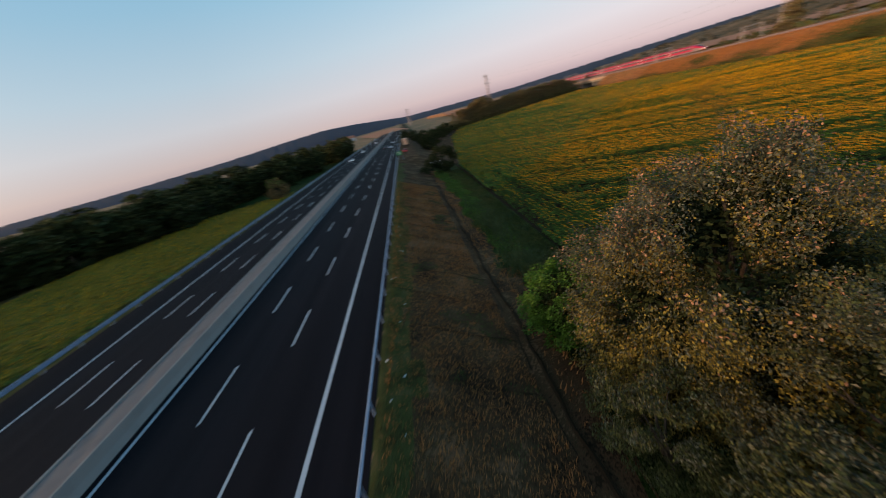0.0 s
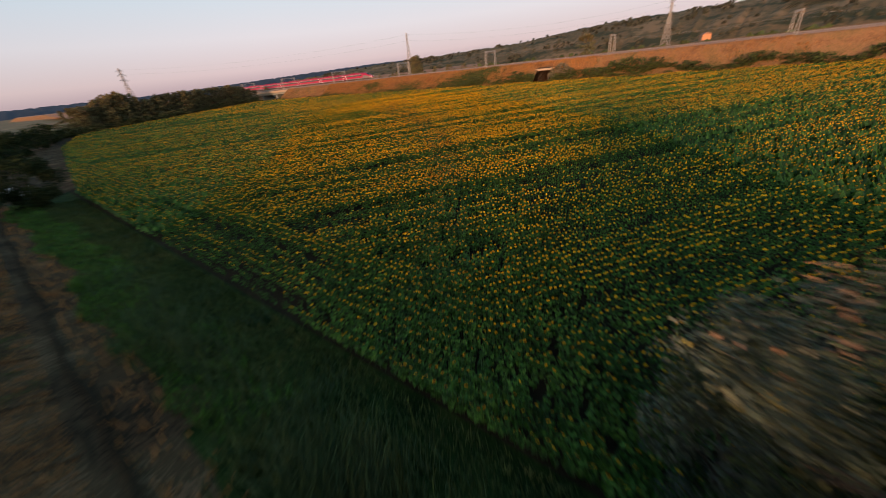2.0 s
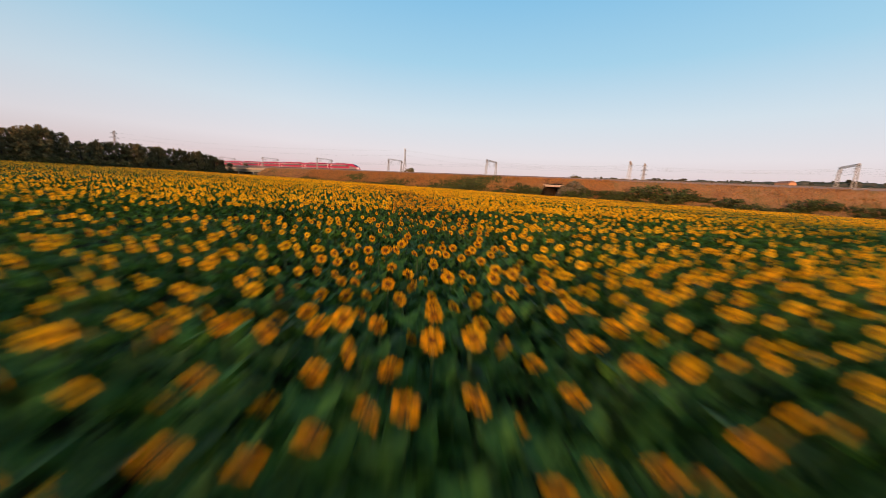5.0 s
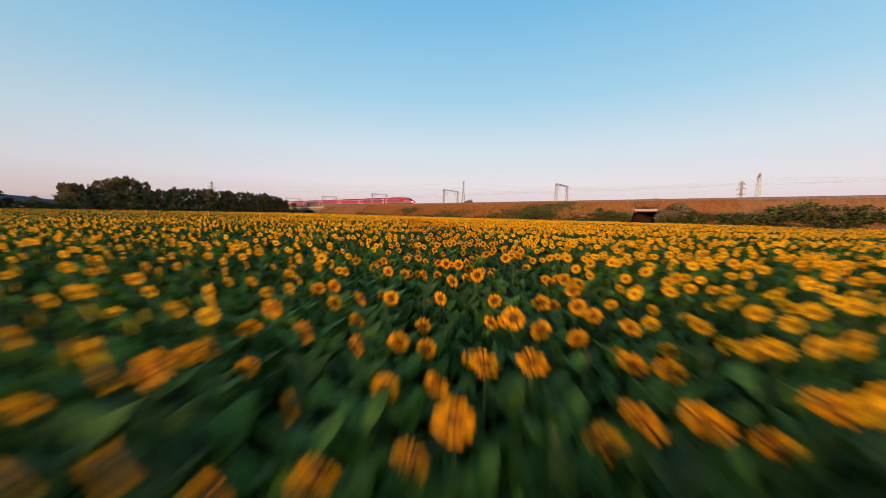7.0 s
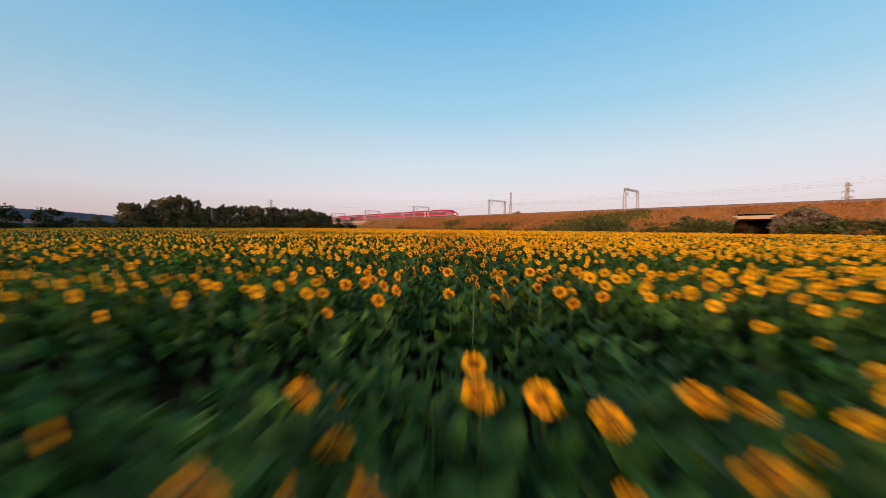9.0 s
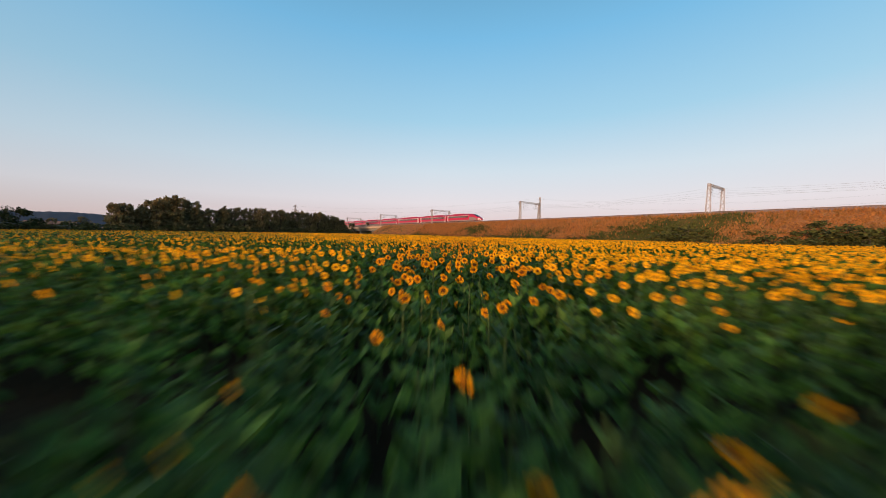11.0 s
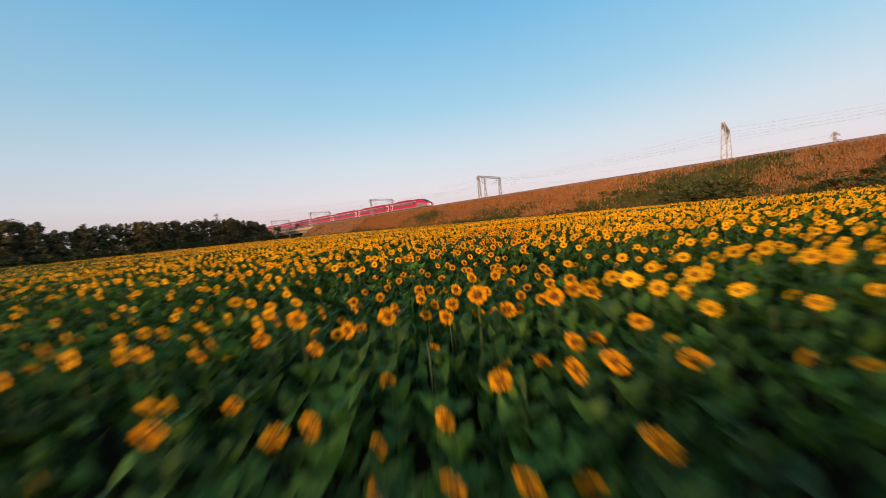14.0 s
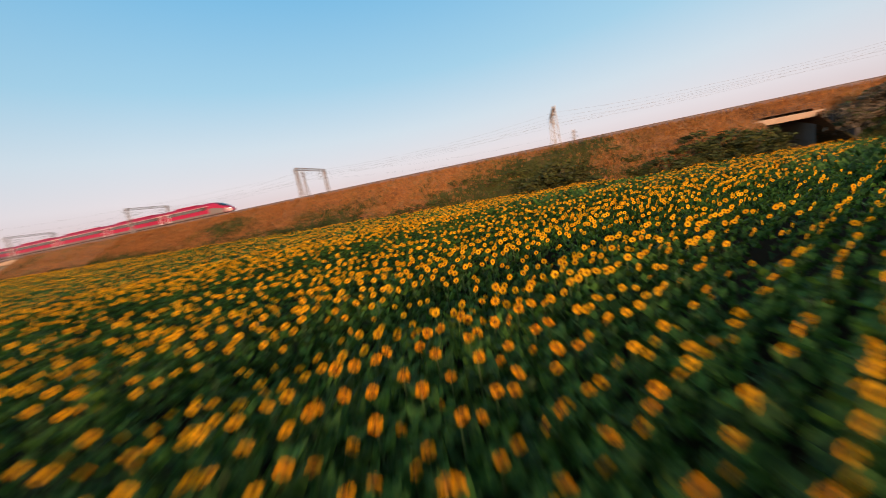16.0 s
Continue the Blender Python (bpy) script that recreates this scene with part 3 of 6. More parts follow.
def sunflower_arrays(lod, seed, open_head=True):
    """Corners, triangles and material numbers (0 leaf, 1 stem, 2 petal, 3 disc) of one plant that looks along +y, 1.55 m high."""
    r = np.random.default_rng(seed)
    V, T, I = [], [], []

    def put(P, Q, m):
        k = len(V)
        V.extend([np.asarray(p, float) for p in P])
        T.extend([(a + k, b + k, c + k) for a, b, c in Q])
        I.extend([m] * len(Q))

    top = np.array([0, 0.06, r.uniform(1.28, 1.48)])
    if lod == 0:
        pts = [np.array([0, 0, 0]), np.array([0.01, -0.02, 0.8]), np.array([0, 0.0, top[2] - 0.08]), top + [0, -0.03, 0.05]]
        for a, b in zip(pts[:-1], pts[1:]):
            ring = [np.array([np.cos(q), np.sin(q), 0]) * 0.016 for q in (0, 2.1, 4.2)]
            P = [a + c for c in ring] + [b + c for c in ring]
            put(P, [(0, 1, 4), (0, 4, 3), (1, 2, 5), (1, 5, 4), (2, 0, 3), (2, 3, 5)], 1)
    elif lod == 1:
        put([(-0.018, 0, 0), (0.018, 0, 0), (0.014, 0.02, top[2]), (-0.014, 0.02, top[2])], [(0, 1, 2), (0, 2, 3)], 1)
    nleaf = (11, 8, 6)[lod]
    for k in range(nleaf):
        s = (k + r.uniform(0, 0.6)) / nleaf
        L = 0.32 - 0.08 * s + r.uniform(-0.05, 0.05)
        if lod == 2:
            L *= 0.98
        P, Q = leaf_piece(L, L * 0.55, k * 2.4 + r.uniform(-0.5, 0.5), 0.42 + 0.92 * s if lod < 2 else 0.75 + 0.6 * s, r.uniform(0.55, 1.2), (2, 1, 0)[lod])
        put(P, Q, 0)
    if open_head:
        tilt = radians(r.uniform(-6, 32))
        c, s_ = np.cos(tilt), np.sin(tilt)
        rot = lambda p: top + np.array([p[0], p[1] * c + p[2] * s_, -p[1] * s_ + p[2] * c])
        R0, R1 = 0.038, 0.094
        n = (17, 10, 6)[lod]
        if lod == 0:
            for layer, (off, ry) in enumerate(((0.0, 0.018), (0.5, 0.006))):
                for k in range(n):
                    a = 2 * np.pi * (k + off) / n + r.uniform(-0.08, 0.08)
                    da, rr = 0.17, R1 * r.uniform(0.88, 1.1)
                    bend = r.uniform(-0.01, 0.03)
                    P = [rot((R0 * .9 * np.cos(a), ry, R0 * .9 * np.sin(a))), rot((.6 * (R0 + rr) * np.cos(a - da), ry + bend, .6 * (R0 + rr) * np.sin(a - da))),
                         rot((rr * np.cos(a), ry + bend * .4, rr * np.sin(a))), rot((.6 * (R0 + rr) * np.cos(a + da), ry + bend, .6 * (R0 + rr) * np.sin(a + da)))]
                    put(P, [(0, 1, 2), (0, 2, 3)], 2)
            for ring in (0,):
                P = [rot((0, 0.034, 0))] + [rot((R0 * .55 * np.cos(a), 0.036, R0 * .55 * np.sin(a))) for a in np.arange(8) * np.pi / 4] + [rot((R0 * np.cos(a), 0.018, R0 * np.sin(a))) for a in np.arange(8) * np.pi / 4]
                Q = []
                for k in range(8):
                    k2 = (k + 1) % 8
                    Q += [(0, 1 + k, 1 + k2), (1 + k, 9 + k, 9 + k2), (1 + k, 9 + k2, 1 + k2)]
                put(P, Q, 3)
            P = [rot((0, -0.045, 0))] + [rot((0.075 * np.cos(a), 0.0, 0.075 * np.sin(a))) for a in np.arange(8) * np.pi / 4]
            put(P, [(0, 1 + (k + 1) % 8, 1 + k) for k in range(8)], 1)
        else:
            P, Q = [rot((0, 0.0, 0))], []
            for k in range(2 * n):
                rr = R1 * 1.04 if k % 2 == 0 else R1 * 0.80
                a = np.pi * k / n
                P.append(rot((rr * np.cos(a), 0.012, rr * np.sin(a))))
            m = 2 * n
            if lod == 2:
                P = [rot((0, 0, 0))] + [rot((R1 * np.cos(a), 0.012, R1 * np.sin(a))) for a in np.arange(n) * 2 * np.pi / n]
                m = n
            Q = [(0, 1 + k, 1 + (k + 1) % m) for k in range(m)]
            put(P, Q, 2)
            nd = 6 if lod == 1 else 4
            P = [rot((0, 0.03, 0))] + [rot((R0 * .92 * np.cos(a), 0.024, R0 * .92 * np.sin(a))) for a in np.arange(nd) * 2 * np.pi / nd]
            put(P, [(0, 1 + k, 1 + (k + 1) % nd) for k in range(nd)] if lod == 1 else [(1, 2, 3), (1, 3, 4)], 3)
    return np.array(V), np.array(T), np.array(I)


def plant_many(name, label, variants, X, Y, Z, yaw, scale, mats, flowering):
    Vs, Ts, Is, base = [], [], [], 0
    half = len(variants) // 2          # the first half of the variants is in flower
    which = rng.integers(0, half, len(X)) + np.where(flowering, 0, half)
    for k, (V, T, I) in enumerate(variants):
        sel = which == k
        n = sel.sum()
        if not n:
            continue
        c, s = np.cos(yaw[sel]), np.sin(yaw[sel])
        sc = scale[sel]
        P = np.empty((n, len(V), 3), np.float32)
        P[:, :, 0] = (c[:, None] * V[:, 0] - s[:, None] * V[:, 1]) * sc[:, None] + X[sel][:, None]
        P[:, :, 1] = (s[:, None] * V[:, 0] + c[:, None] * V[:, 1]) * sc[:, None] + Y[sel][:, None]
        P[:, :, 2] = V[:, 2] * sc[:, None] + Z[sel][:, None]
        Vs.append(P.reshape(-1, 3))
        Ts.append((T[None] + (np.arange(n) * len(V))[:, None, None] + base).reshape(-1, 3))
        Is.append(np.tile(I, n))
        base += n * len(V)
    ob = new(name, big_mesh(name, np.concatenate(Vs), np.concatenate(Ts), mats, np.concatenate(Is)))
    tagged(ob, label, "sunflowers", kind="stuff")
    return ob


ROW_ANG = radians(-36.5)
ROW_GAP = 0.70
row_u, row_v = np.array([math.cos(ROW_ANG), math.sin(ROW_ANG)]), np.array([-math.sin(ROW_ANG), math.cos(ROW_ANG)])


def in_field(X, Y):
    left = np.interp(Y, [-140, 105, 209, 262, 300], [13.4, 13.4, 26, 40, 150])
    toe = 159.0 + 0.0558 * (175.8 - Y)
    far = np.interp(X, [13, 45, 100, 155], [266, 268, 282, 300])
    return (X > left) & (X < toe) & (Y < far) & (Y > -75)


def rows_of_plants(step, gap):
    """Places in rows: slanting rows in the field, rows along the motorway on its headland."""
    a = np.arange(-260, 330, step)
    b = np.arange(-220, 420, gap)
    A, B = np.meshgrid(a, b)
    A = A + rng.uniform(-0.11, 0.11, A.shape)
    B = B + rng.normal(0, 0.05, B.shape)
    X, Y = (A * row_u[0] + B * row_v[0]).ravel(), (A * row_u[1] + B * row_v[1]).ravel()
    k = in_field(X, Y) & (X > 21.0 + 0.08 * np.sin(Y))
    X, Y = X[k], Y[k]
    hx, hy = np.meshgrid(np.arange(13.8, 20.9, gap), np.arange(-130, 230, step))
    hx, hy = (hx + rng.normal(0, 0.05, hx.shape)).ravel(), (hy + rng.uniform(-0.11, 0.11, hy.shape)).ravel()
    k = in_field(hx, hy)
    return np.concatenate([X, hx[k]]), np.concatenate([Y, hy[k]])


FLIGHT_LINE = [(9.0, 26.0), (16.0, 32.0), (26.6, 39.1), (41.1, 49.4), (52.8, 58.1), (64.0, 68.4), (75.9, 81.7), (82.9, 91.1), (87.4, 98.6), (92.2, 105.3), (96.6, 110.8), (103.4, 117.0), (112.0, 121.5)]   # the camera's flight line over the field; plant detail falls off away from it


def flight_distance(X, Y):
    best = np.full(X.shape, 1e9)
    for (x0, y0), (x1, y1) in zip(FLIGHT_LINE[:-1], FLIGHT_LINE[1:]):
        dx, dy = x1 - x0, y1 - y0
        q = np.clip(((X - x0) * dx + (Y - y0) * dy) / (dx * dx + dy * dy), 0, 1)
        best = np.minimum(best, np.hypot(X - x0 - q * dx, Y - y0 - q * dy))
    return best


SX, SY = rows_of_plants(0.34, ROW_GAP)
SD = flight_distance(SX, SY)
table = np.random.default_rng(31).random((128, 128))


def patches(x, y):
    """Smooth random patches between 0 and 1, one unit across."""
    i, j = np.floor(x).astype(int), np.floor(y).astype(int)
    u, w = x - i, y - j
    u, w = u * u * (3 - 2 * u), w * w * (3 - 2 * w)
    at = lambda a, b: table[a % 128, b % 128]
    return (at(i, j) * (1 - u) + at(i + 1, j) * u) * (1 - w) + (at(i, j + 1) * (1 - u) + at(i + 1, j + 1) * u) * w


main = SX > 21.0
along = np.where(main, SX * row_u[0] + SY * row_u[1], SY)
across = np.where(main, SX * row_v[0] + SY * row_v[1], SX)
row_no = np.floor(across / ROW_GAP + 0.5)
# stands in and out of flower: bands along the rows, single rows, and broad patches of soil
band = np.clip(0.5 + 1.5 * (patches(across / 2.3, along / 60.0 + 7) - 0.5), 0, 1)
vigour = 0.54 * band + 0.34 * patches(row_no * 3.7, along / 12.0) + 0.12 * patches(SX / 9.0 + 40, SY / 9.0)
gap = main & (SD > 5.0) & (patches(row_no * 5.3 + 11, along / 14.0) < 0.10)                   # rows that failed for a stretch, kept clear of the flight line
# furrows along these rows are placed to fit the camera's view
for at_row, wide, a0, a1 in ((49.9, 0.75, -9, 24), (52.6, 0.5, 0, 40), (43.6, 0.6, -6, 2), (46.6, 0.35, -12, -6), (58.4, 0.5, -13, 5), (65.6, 0.6, -16, -3), (68.0, 0.5, -2, 16), (75.0, 0.5, -14, 30), (86.0, 0.5, 0, 50), (97.5, 0.4, -20, 30)):
    gap |= main & (np.abs(across - at_row) < wide) & (along > a0) & (along < a1)
tram = main & (np.abs(across - 157.3) < 0.42)                                    # a wheel track
alive = rng.random(len(SX)) > 0.04 + 0.30 * (vigour < 0.24) + 0.14 * (vigour < 0.36) + 0.64 * gap + 0.80 * tram
SX, SY, SD, along, across, row_no, vigour, tram = (q[alive] for q in (SX, SY, SD, along, across, row_no, vigour, tram))
SZ = field_ground(SX, SY)
FACE = math.atan2(-0.42, -0.91) - math.pi / 2        # heads look at the low sun
syaw = FACE + rng.normal(0, 0.38, len(SX))
sscale = (rng.normal(0.97, 0.07, len(SX)) + 0.42 * (vigour - 0.47)).clip(0.66, 1.14)
sscale = np.where(tram, sscale * 0.62, sscale)
bunch = np.sin(along * 1.7 + row_no * 2.4) + np.sin(along * 0.63 + row_no * 1.1)          # plants in flower stand in bunches
bloom = np.interp(SX, [38, 52, 88, 94, 116, 128], [0.26, 0.0, -0.04, 0.24, 0.24, 0]) - 0.24 * np.clip((SY - 115) / 40, 0, 1)
for px, py, wide, gain in ((56, 61.5, 4.0, -0.30), (62.9, 66.6, 1.9, 0.5), (66.6, 71.0, 2.8, -0.55), (87.3, 98.0, 3.4, -0.55), (83.5, 100.0, 3.5, -0.3), (59.5, 71.0, 4.0, -0.35), (50.8, 57.6, 3.4, 0.45), (97.0, 112.8, 3.6, 0.42), (92, 103, 2.5, 0.2)):
    bloom += gain * np.exp(-((SX - px) ** 2 + (SY - py) ** 2) / wide ** 2)            # more or fewer heads, set to fit the camera's view at these spots
headed = rng.random(len(SX)) < np.interp(vigour, [0.26, 0.40, 0.52, 0.68], [0.10, 0.38, 0.72, 0.92]) + 0.08 * bunch + 0.5 * (patches(row_no * 2.3 + 5, along / 3.2) - 0.5) + bloom - 0.8 * tram
headed &= rng.random(len(SX)) > 0.22 * np.clip((SD - 7) / 22, 0, 1)          # fewer heads away from the flight line, to blend with the far rows
flower_mats = [M["leaf"], M["stem"], M["petal"], M["disc"]]
variants = {lod: [sunflower_arrays(lod, 10 * lod + s, s < n // 2) for s in range(n)] for lod, n in ((0, 20), (1, 16), (2, 12))}
single = np.zeros(len(SX), bool)
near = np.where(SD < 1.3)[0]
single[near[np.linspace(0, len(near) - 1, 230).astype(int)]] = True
lods = ((0, SD < 2.2, "sunflowers_under_flight"), (1, (SD >= 2.2) & (SD < 9), "sunflowers_beyond"), (2, (SD >= 9) & (SD < 32), "sunflowers_further_off"))
for lod, sel, nm in lods:
    for s in (sel & ~single,):
        plant_many(nm, "dense rows of orange-yellow sunflowers with dark green leaves", variants[lod], SX[s], SY[s], SZ[s], syaw[s], sscale[s], flower_mats, headed[s])

# plants under the camera's flight line, one by one
protos = []
for sd in (0, 1, 3):
    V, T, I = sunflower_arrays(0, sd, True)
    s_ob = thing("sunflower", "tall sunflower with orange petals and brown disc in its row", "sunflower", "sunflowers beside the lane")
    def piece(nm, tri, mat, parent):
        u, inv = np.unique(tri, return_inverse=True)
        return part(nm, big_mesh(nm, V[u], inv.reshape(-1, 3), [mat]), None, parent)
    st = T[I == 1]
    piece("stem", st, M["stem"], s_ob)
    head = piece("flower_head", T[I == 2], M["petal"], s_ob)
    tagged(head, "ring of orange petals")
    piece("seed_disc", T[I == 3], M["disc"], head)
    lf = T[I == 0].reshape(-1, 8, 3)
    for q in lf:
        piece("leaf", q, M["leaf"], s_ob)
    protos.append(s_ob)
for q, i in enumerate(np.where(single)[0]):
    m = Matrix.LocRotScale((SX[i], SY[i], SZ[i]), Euler((0, 0, syaw[i])), (sscale[i],) * 3)
    if q < 3:
        protos[q].matrix_basis = m
        protos[q].scale = (1, 1, 1)
    else:
        copy_thing(protos[q % 3], Matrix.LocRotScale((SX[i], SY[i], SZ[i]), Euler((0, 0, syaw[i])), (sscale[i],) * 3))

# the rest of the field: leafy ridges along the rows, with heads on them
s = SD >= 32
fx, fy, fz = SX[s], SY[s], SZ[s]
hn = len(fx)
keep = headed[s]
hx, hy, hz = fx[keep], fy[keep], fz[keep] + 1.40 * sscale[s][keep] + rng.normal(0, 0.07, keep.sum())
ang = FACE + math.pi / 2 + rng.normal(0, 0.4, len(hx))
right = np.stack([-np.sin(ang), np.cos(ang), 0 * ang], 1)
ahead = np.stack([np.cos(ang), np.sin(ang), 0 * ang], 1)
C = np.stack([hx, hy, hz], 1)
R = 0.096
rise = 0.97 * np.array([0, 0, 1.0]) + 0.23 * ahead                 # heads hang a little
P = np.stack([C + R * right, C + R * rise, C - R * right, C - R * rise], 1)
Dq = C[:, None] + 0.02 * ahead[:, None] + 0.046 * np.stack([right, rise, -right - 0.9 * rise], 1)
V = np.concatenate([P.reshape(-1, 3), Dq.reshape(-1, 3)])
i4, i3 = np.arange(len(hx))[:, None] * 4, np.arange(len(hx))[:, None] * 3 + 4 * len(hx)
T = np.concatenate([i4 + [0, 1, 2], i4 + [0, 2, 3], i3 + [0, 1, 2]])
I = np.concatenate([np.full(2 * len(hx), 0), np.full(len(hx), 1)])
far_heads = new("far_sunflower_heads", big_mesh("far_sunflower_heads", V, T, [M["petal"], M["disc"]], I))
tagged(far_heads, "far sunflower heads above green rows", "sunflowers", kind="stuff")
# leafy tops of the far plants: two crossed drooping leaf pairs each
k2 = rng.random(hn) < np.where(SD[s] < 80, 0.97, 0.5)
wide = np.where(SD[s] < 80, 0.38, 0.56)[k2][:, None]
lx, ly, lz = fx[k2], fy[k2], fz[k2]
n = len(lx)
ang = rng.uniform(0, 2 * np.pi, n)
d0 = np.stack([np.cos(ang), np.sin(ang), 0 * ang], 1)
d1 = np.stack([-np.sin(ang), np.cos(ang), 0 * ang], 1)
C = np.stack([lx, ly, lz + 1.27 * sscale[s][k2]], 1)
dz = np.array([0, 0, 1.0])
P = np.stack([C + 0.1 * dz, C + wide * d0 - 0.52 * dz, C + wide * d1 - 0.40 * dz, C - wide * d0 - 0.52 * dz, C - wide * d1 - 0.40 * dz], 1).reshape(-1, 3)
i = np.arange(n)[:, None] * 5
T = np.concatenate([i + [0, 1, 2], i + [0, 3, 4], i + [0, 2, 3]])
far_leaves = new("far_sunflower_leaves", big_mesh("far_sunflower_leaves", P, T, [M["leaf"]]))
tagged(far_leaves, "dark green leaves of far sunflower rows", "sunflowers", kind="stuff")
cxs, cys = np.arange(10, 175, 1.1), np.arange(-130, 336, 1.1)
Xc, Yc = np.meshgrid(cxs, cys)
inside = in_field(Xc, Yc) & (flight_distance(Xc, Yc) > 30)
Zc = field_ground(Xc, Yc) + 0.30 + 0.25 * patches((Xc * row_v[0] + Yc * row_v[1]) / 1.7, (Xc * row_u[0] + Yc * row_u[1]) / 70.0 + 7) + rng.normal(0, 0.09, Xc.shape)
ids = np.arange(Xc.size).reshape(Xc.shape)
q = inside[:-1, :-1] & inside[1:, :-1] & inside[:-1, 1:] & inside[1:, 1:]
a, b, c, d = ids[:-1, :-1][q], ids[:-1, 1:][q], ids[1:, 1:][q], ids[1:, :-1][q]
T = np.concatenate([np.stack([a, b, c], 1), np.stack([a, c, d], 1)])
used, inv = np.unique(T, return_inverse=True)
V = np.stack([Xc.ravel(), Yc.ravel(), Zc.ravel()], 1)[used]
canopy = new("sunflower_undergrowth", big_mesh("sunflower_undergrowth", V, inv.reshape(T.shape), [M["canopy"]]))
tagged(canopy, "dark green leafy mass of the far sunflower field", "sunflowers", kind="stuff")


# ---- railway embankment ----
BANK_TOP = 4.45


def bank_rows(a0, a1, step, floor=None):
    """(verts, faces) of the bank between two places along the line; floor: a flat underside instead of the ground."""
    vs, fs = [], []
    aa = np.linspace(a0, a1, max(2, int((a1 - a0) / step) + 1))
    knots = [(13.8, 0.0), (12.2, 0.10), (10.0, 0.27), (7.5, 0.47), (5.2, 0.66), (3.0, 0.86), (1.6, 0.985), (0.8, 1.0)]
    prof = [(float(q), float(np.interp(-q, [-k[0] for k in knots], [k[1] for k in knots]))) for q in np.linspace(13.8, 0.8, 20)] + [(-12.0, 1.0), (-14.0, 0.9), (-26.0, 0.0)]
    if floor is not None:
        prof = [q for q in prof if q[0] < 4.9]
    for a in aa:
        for j, (o, f) in enumerate(prof):
            x, y = rail_xy(a, o)
            g = float(field_ground(min(x, 190), np.clip(y, -60, 300))) - 0.15 if floor is None else floor
            z = g + f * (BANK_TOP - g)
            if floor is not None:
                gg = float(field_ground(x, y))
                z = max(floor, gg + f * (BANK_TOP - gg))
            if 0 < j < 18:
                z += 0.16 * fbm(a, o, 0.22)
                x += 0.12 * fbm(a, o, 0.3, 5.0)
            vs.append((x, y, z))
    n = len(prof)
    for i in range(len(aa) - 1):
        for j in range(n - 1):
            k = i * n + j
            fs.append((k, k + 1, k + n + 1, k + n))
    fs += [tuple(range(n)), tuple(range(len(aa) * n - 1, (len(aa) - 1) * n - 1, -1))]
    return vs, fs


UP0, UP1 = 85.4, 91.8           # the underpass
BR0, BR1 = -108.0, -166.0       # the river bridge
for k, (a0, a1, fl) in enumerate(((BR0, UP0, None), (UP1, 420, None), (UP0, UP1, 2.0), (-1200, BR1, None))):
    bank = part("railway_embankment", bank_rows(a0, a1, 0.9 if k < 3 else 20, fl), M["bank"], smooth=True)
    bank.data.materials.append(M["bank_low"])
    for p in bank.data.polygons:
        if len(p.vertices) == 4:
            q = (np.array(p.center[:2]) - RAIL0)
            pa, po = float(q @ RAIL_D), float(q @ RAIL_N)
            if po > 0.9 and -60 < pa < 118 and fbm(pa, po * 2, 0.05, 3.0) + 0.5 * fbm(pa, po, 0.5, 8.0) + 0.085 * (po - 7.5) > np.interp(pa, [5, 45], [0.32, 0.0]):
                p.material_index = 1
    tagged(bank, "railway embankment overgrown with dry reddish grass", "embankment", kind="structure")


def on_bank(a, o):
    f = np.interp(o, [0.8, 1.6, 3.0, 5.2, 7.5, 10.0, 12.2, 13.8], [1, .985, .86, .66, .47, .27, .10, 0])
    p = RAIL0[None] + np.outer(a, RAIL_D) + np.outer(o, RAIL_N)
    g = field_ground(p[:, 0], p[:, 1]) - 0.15
    return p[:, 0], p[:, 1], g + f * (BANK_TOP - g)


# grass on the slope, drier above, greener at the foot
n = 78000
a, o = np.concatenate([rng.uniform(-60, 110, 44000), rng.uniform(-105, 175, 22000), rng.uniform(-108, 330, 12000)]), rng.uniform(0.9, 14.5, n)
ok = ~((a > UP0 - 0.5) & (a < UP1 + 0.5) & (o > 4.2))
a, o = a[ok], o[ok]
x, y, z = on_bank(a, o)
patch = np.array([fbm(p, q * 2, 0.05, 3.0) for p, q in zip(a, o)]) + 0.085 * (o - 7.5)
pick = (patch + rng.normal(0, 0.22, len(a)) > np.interp(a, [5, 45], [0.30, -0.02])).astype(int)
blades(len(x), x, y, z, np.where(pick == 1, 0.62, 0.58), 0.065, 1.2, [M["dry_grass"], M["bank_green"]], pick, "embankment_grass", "dry reddish grass with green weeds on the bank", "grass")

# ---- track ----
track = thing("railway_track", "two-track electric railway on reddish ballast", "railway", kind="structure", place=rail_pose(0))
prof = [(0.6, BANK_TOP - 0.05), (-1.0, BANK_TOP + 0.62), (-10.2, BANK_TOP + 0.62), (-11.8, BANK_TOP - 0.05)]
part("ballast_bed", extrude_profile(prof, (-1200, 0, 420)), M["ballast"], track)
RAIL_TOP = BANK_TOP + 0.62 + 0.30
for o in (-3.4, -7.6):
    for s in (-0.755, 0.755):
        part("rail", extrude_profile([(o + s - .07, RAIL_TOP - .16), (o + s + .07, RAIL_TOP - .16), (o + s + .036, RAIL_TOP - .03), (o + s + .036, RAIL_TOP), (o + s - .036, RAIL_TOP), (o + s - .036, RAIL_TOP - .03)], (-1200, 0, 420)), M["rail"], track)
sv, st = [], []
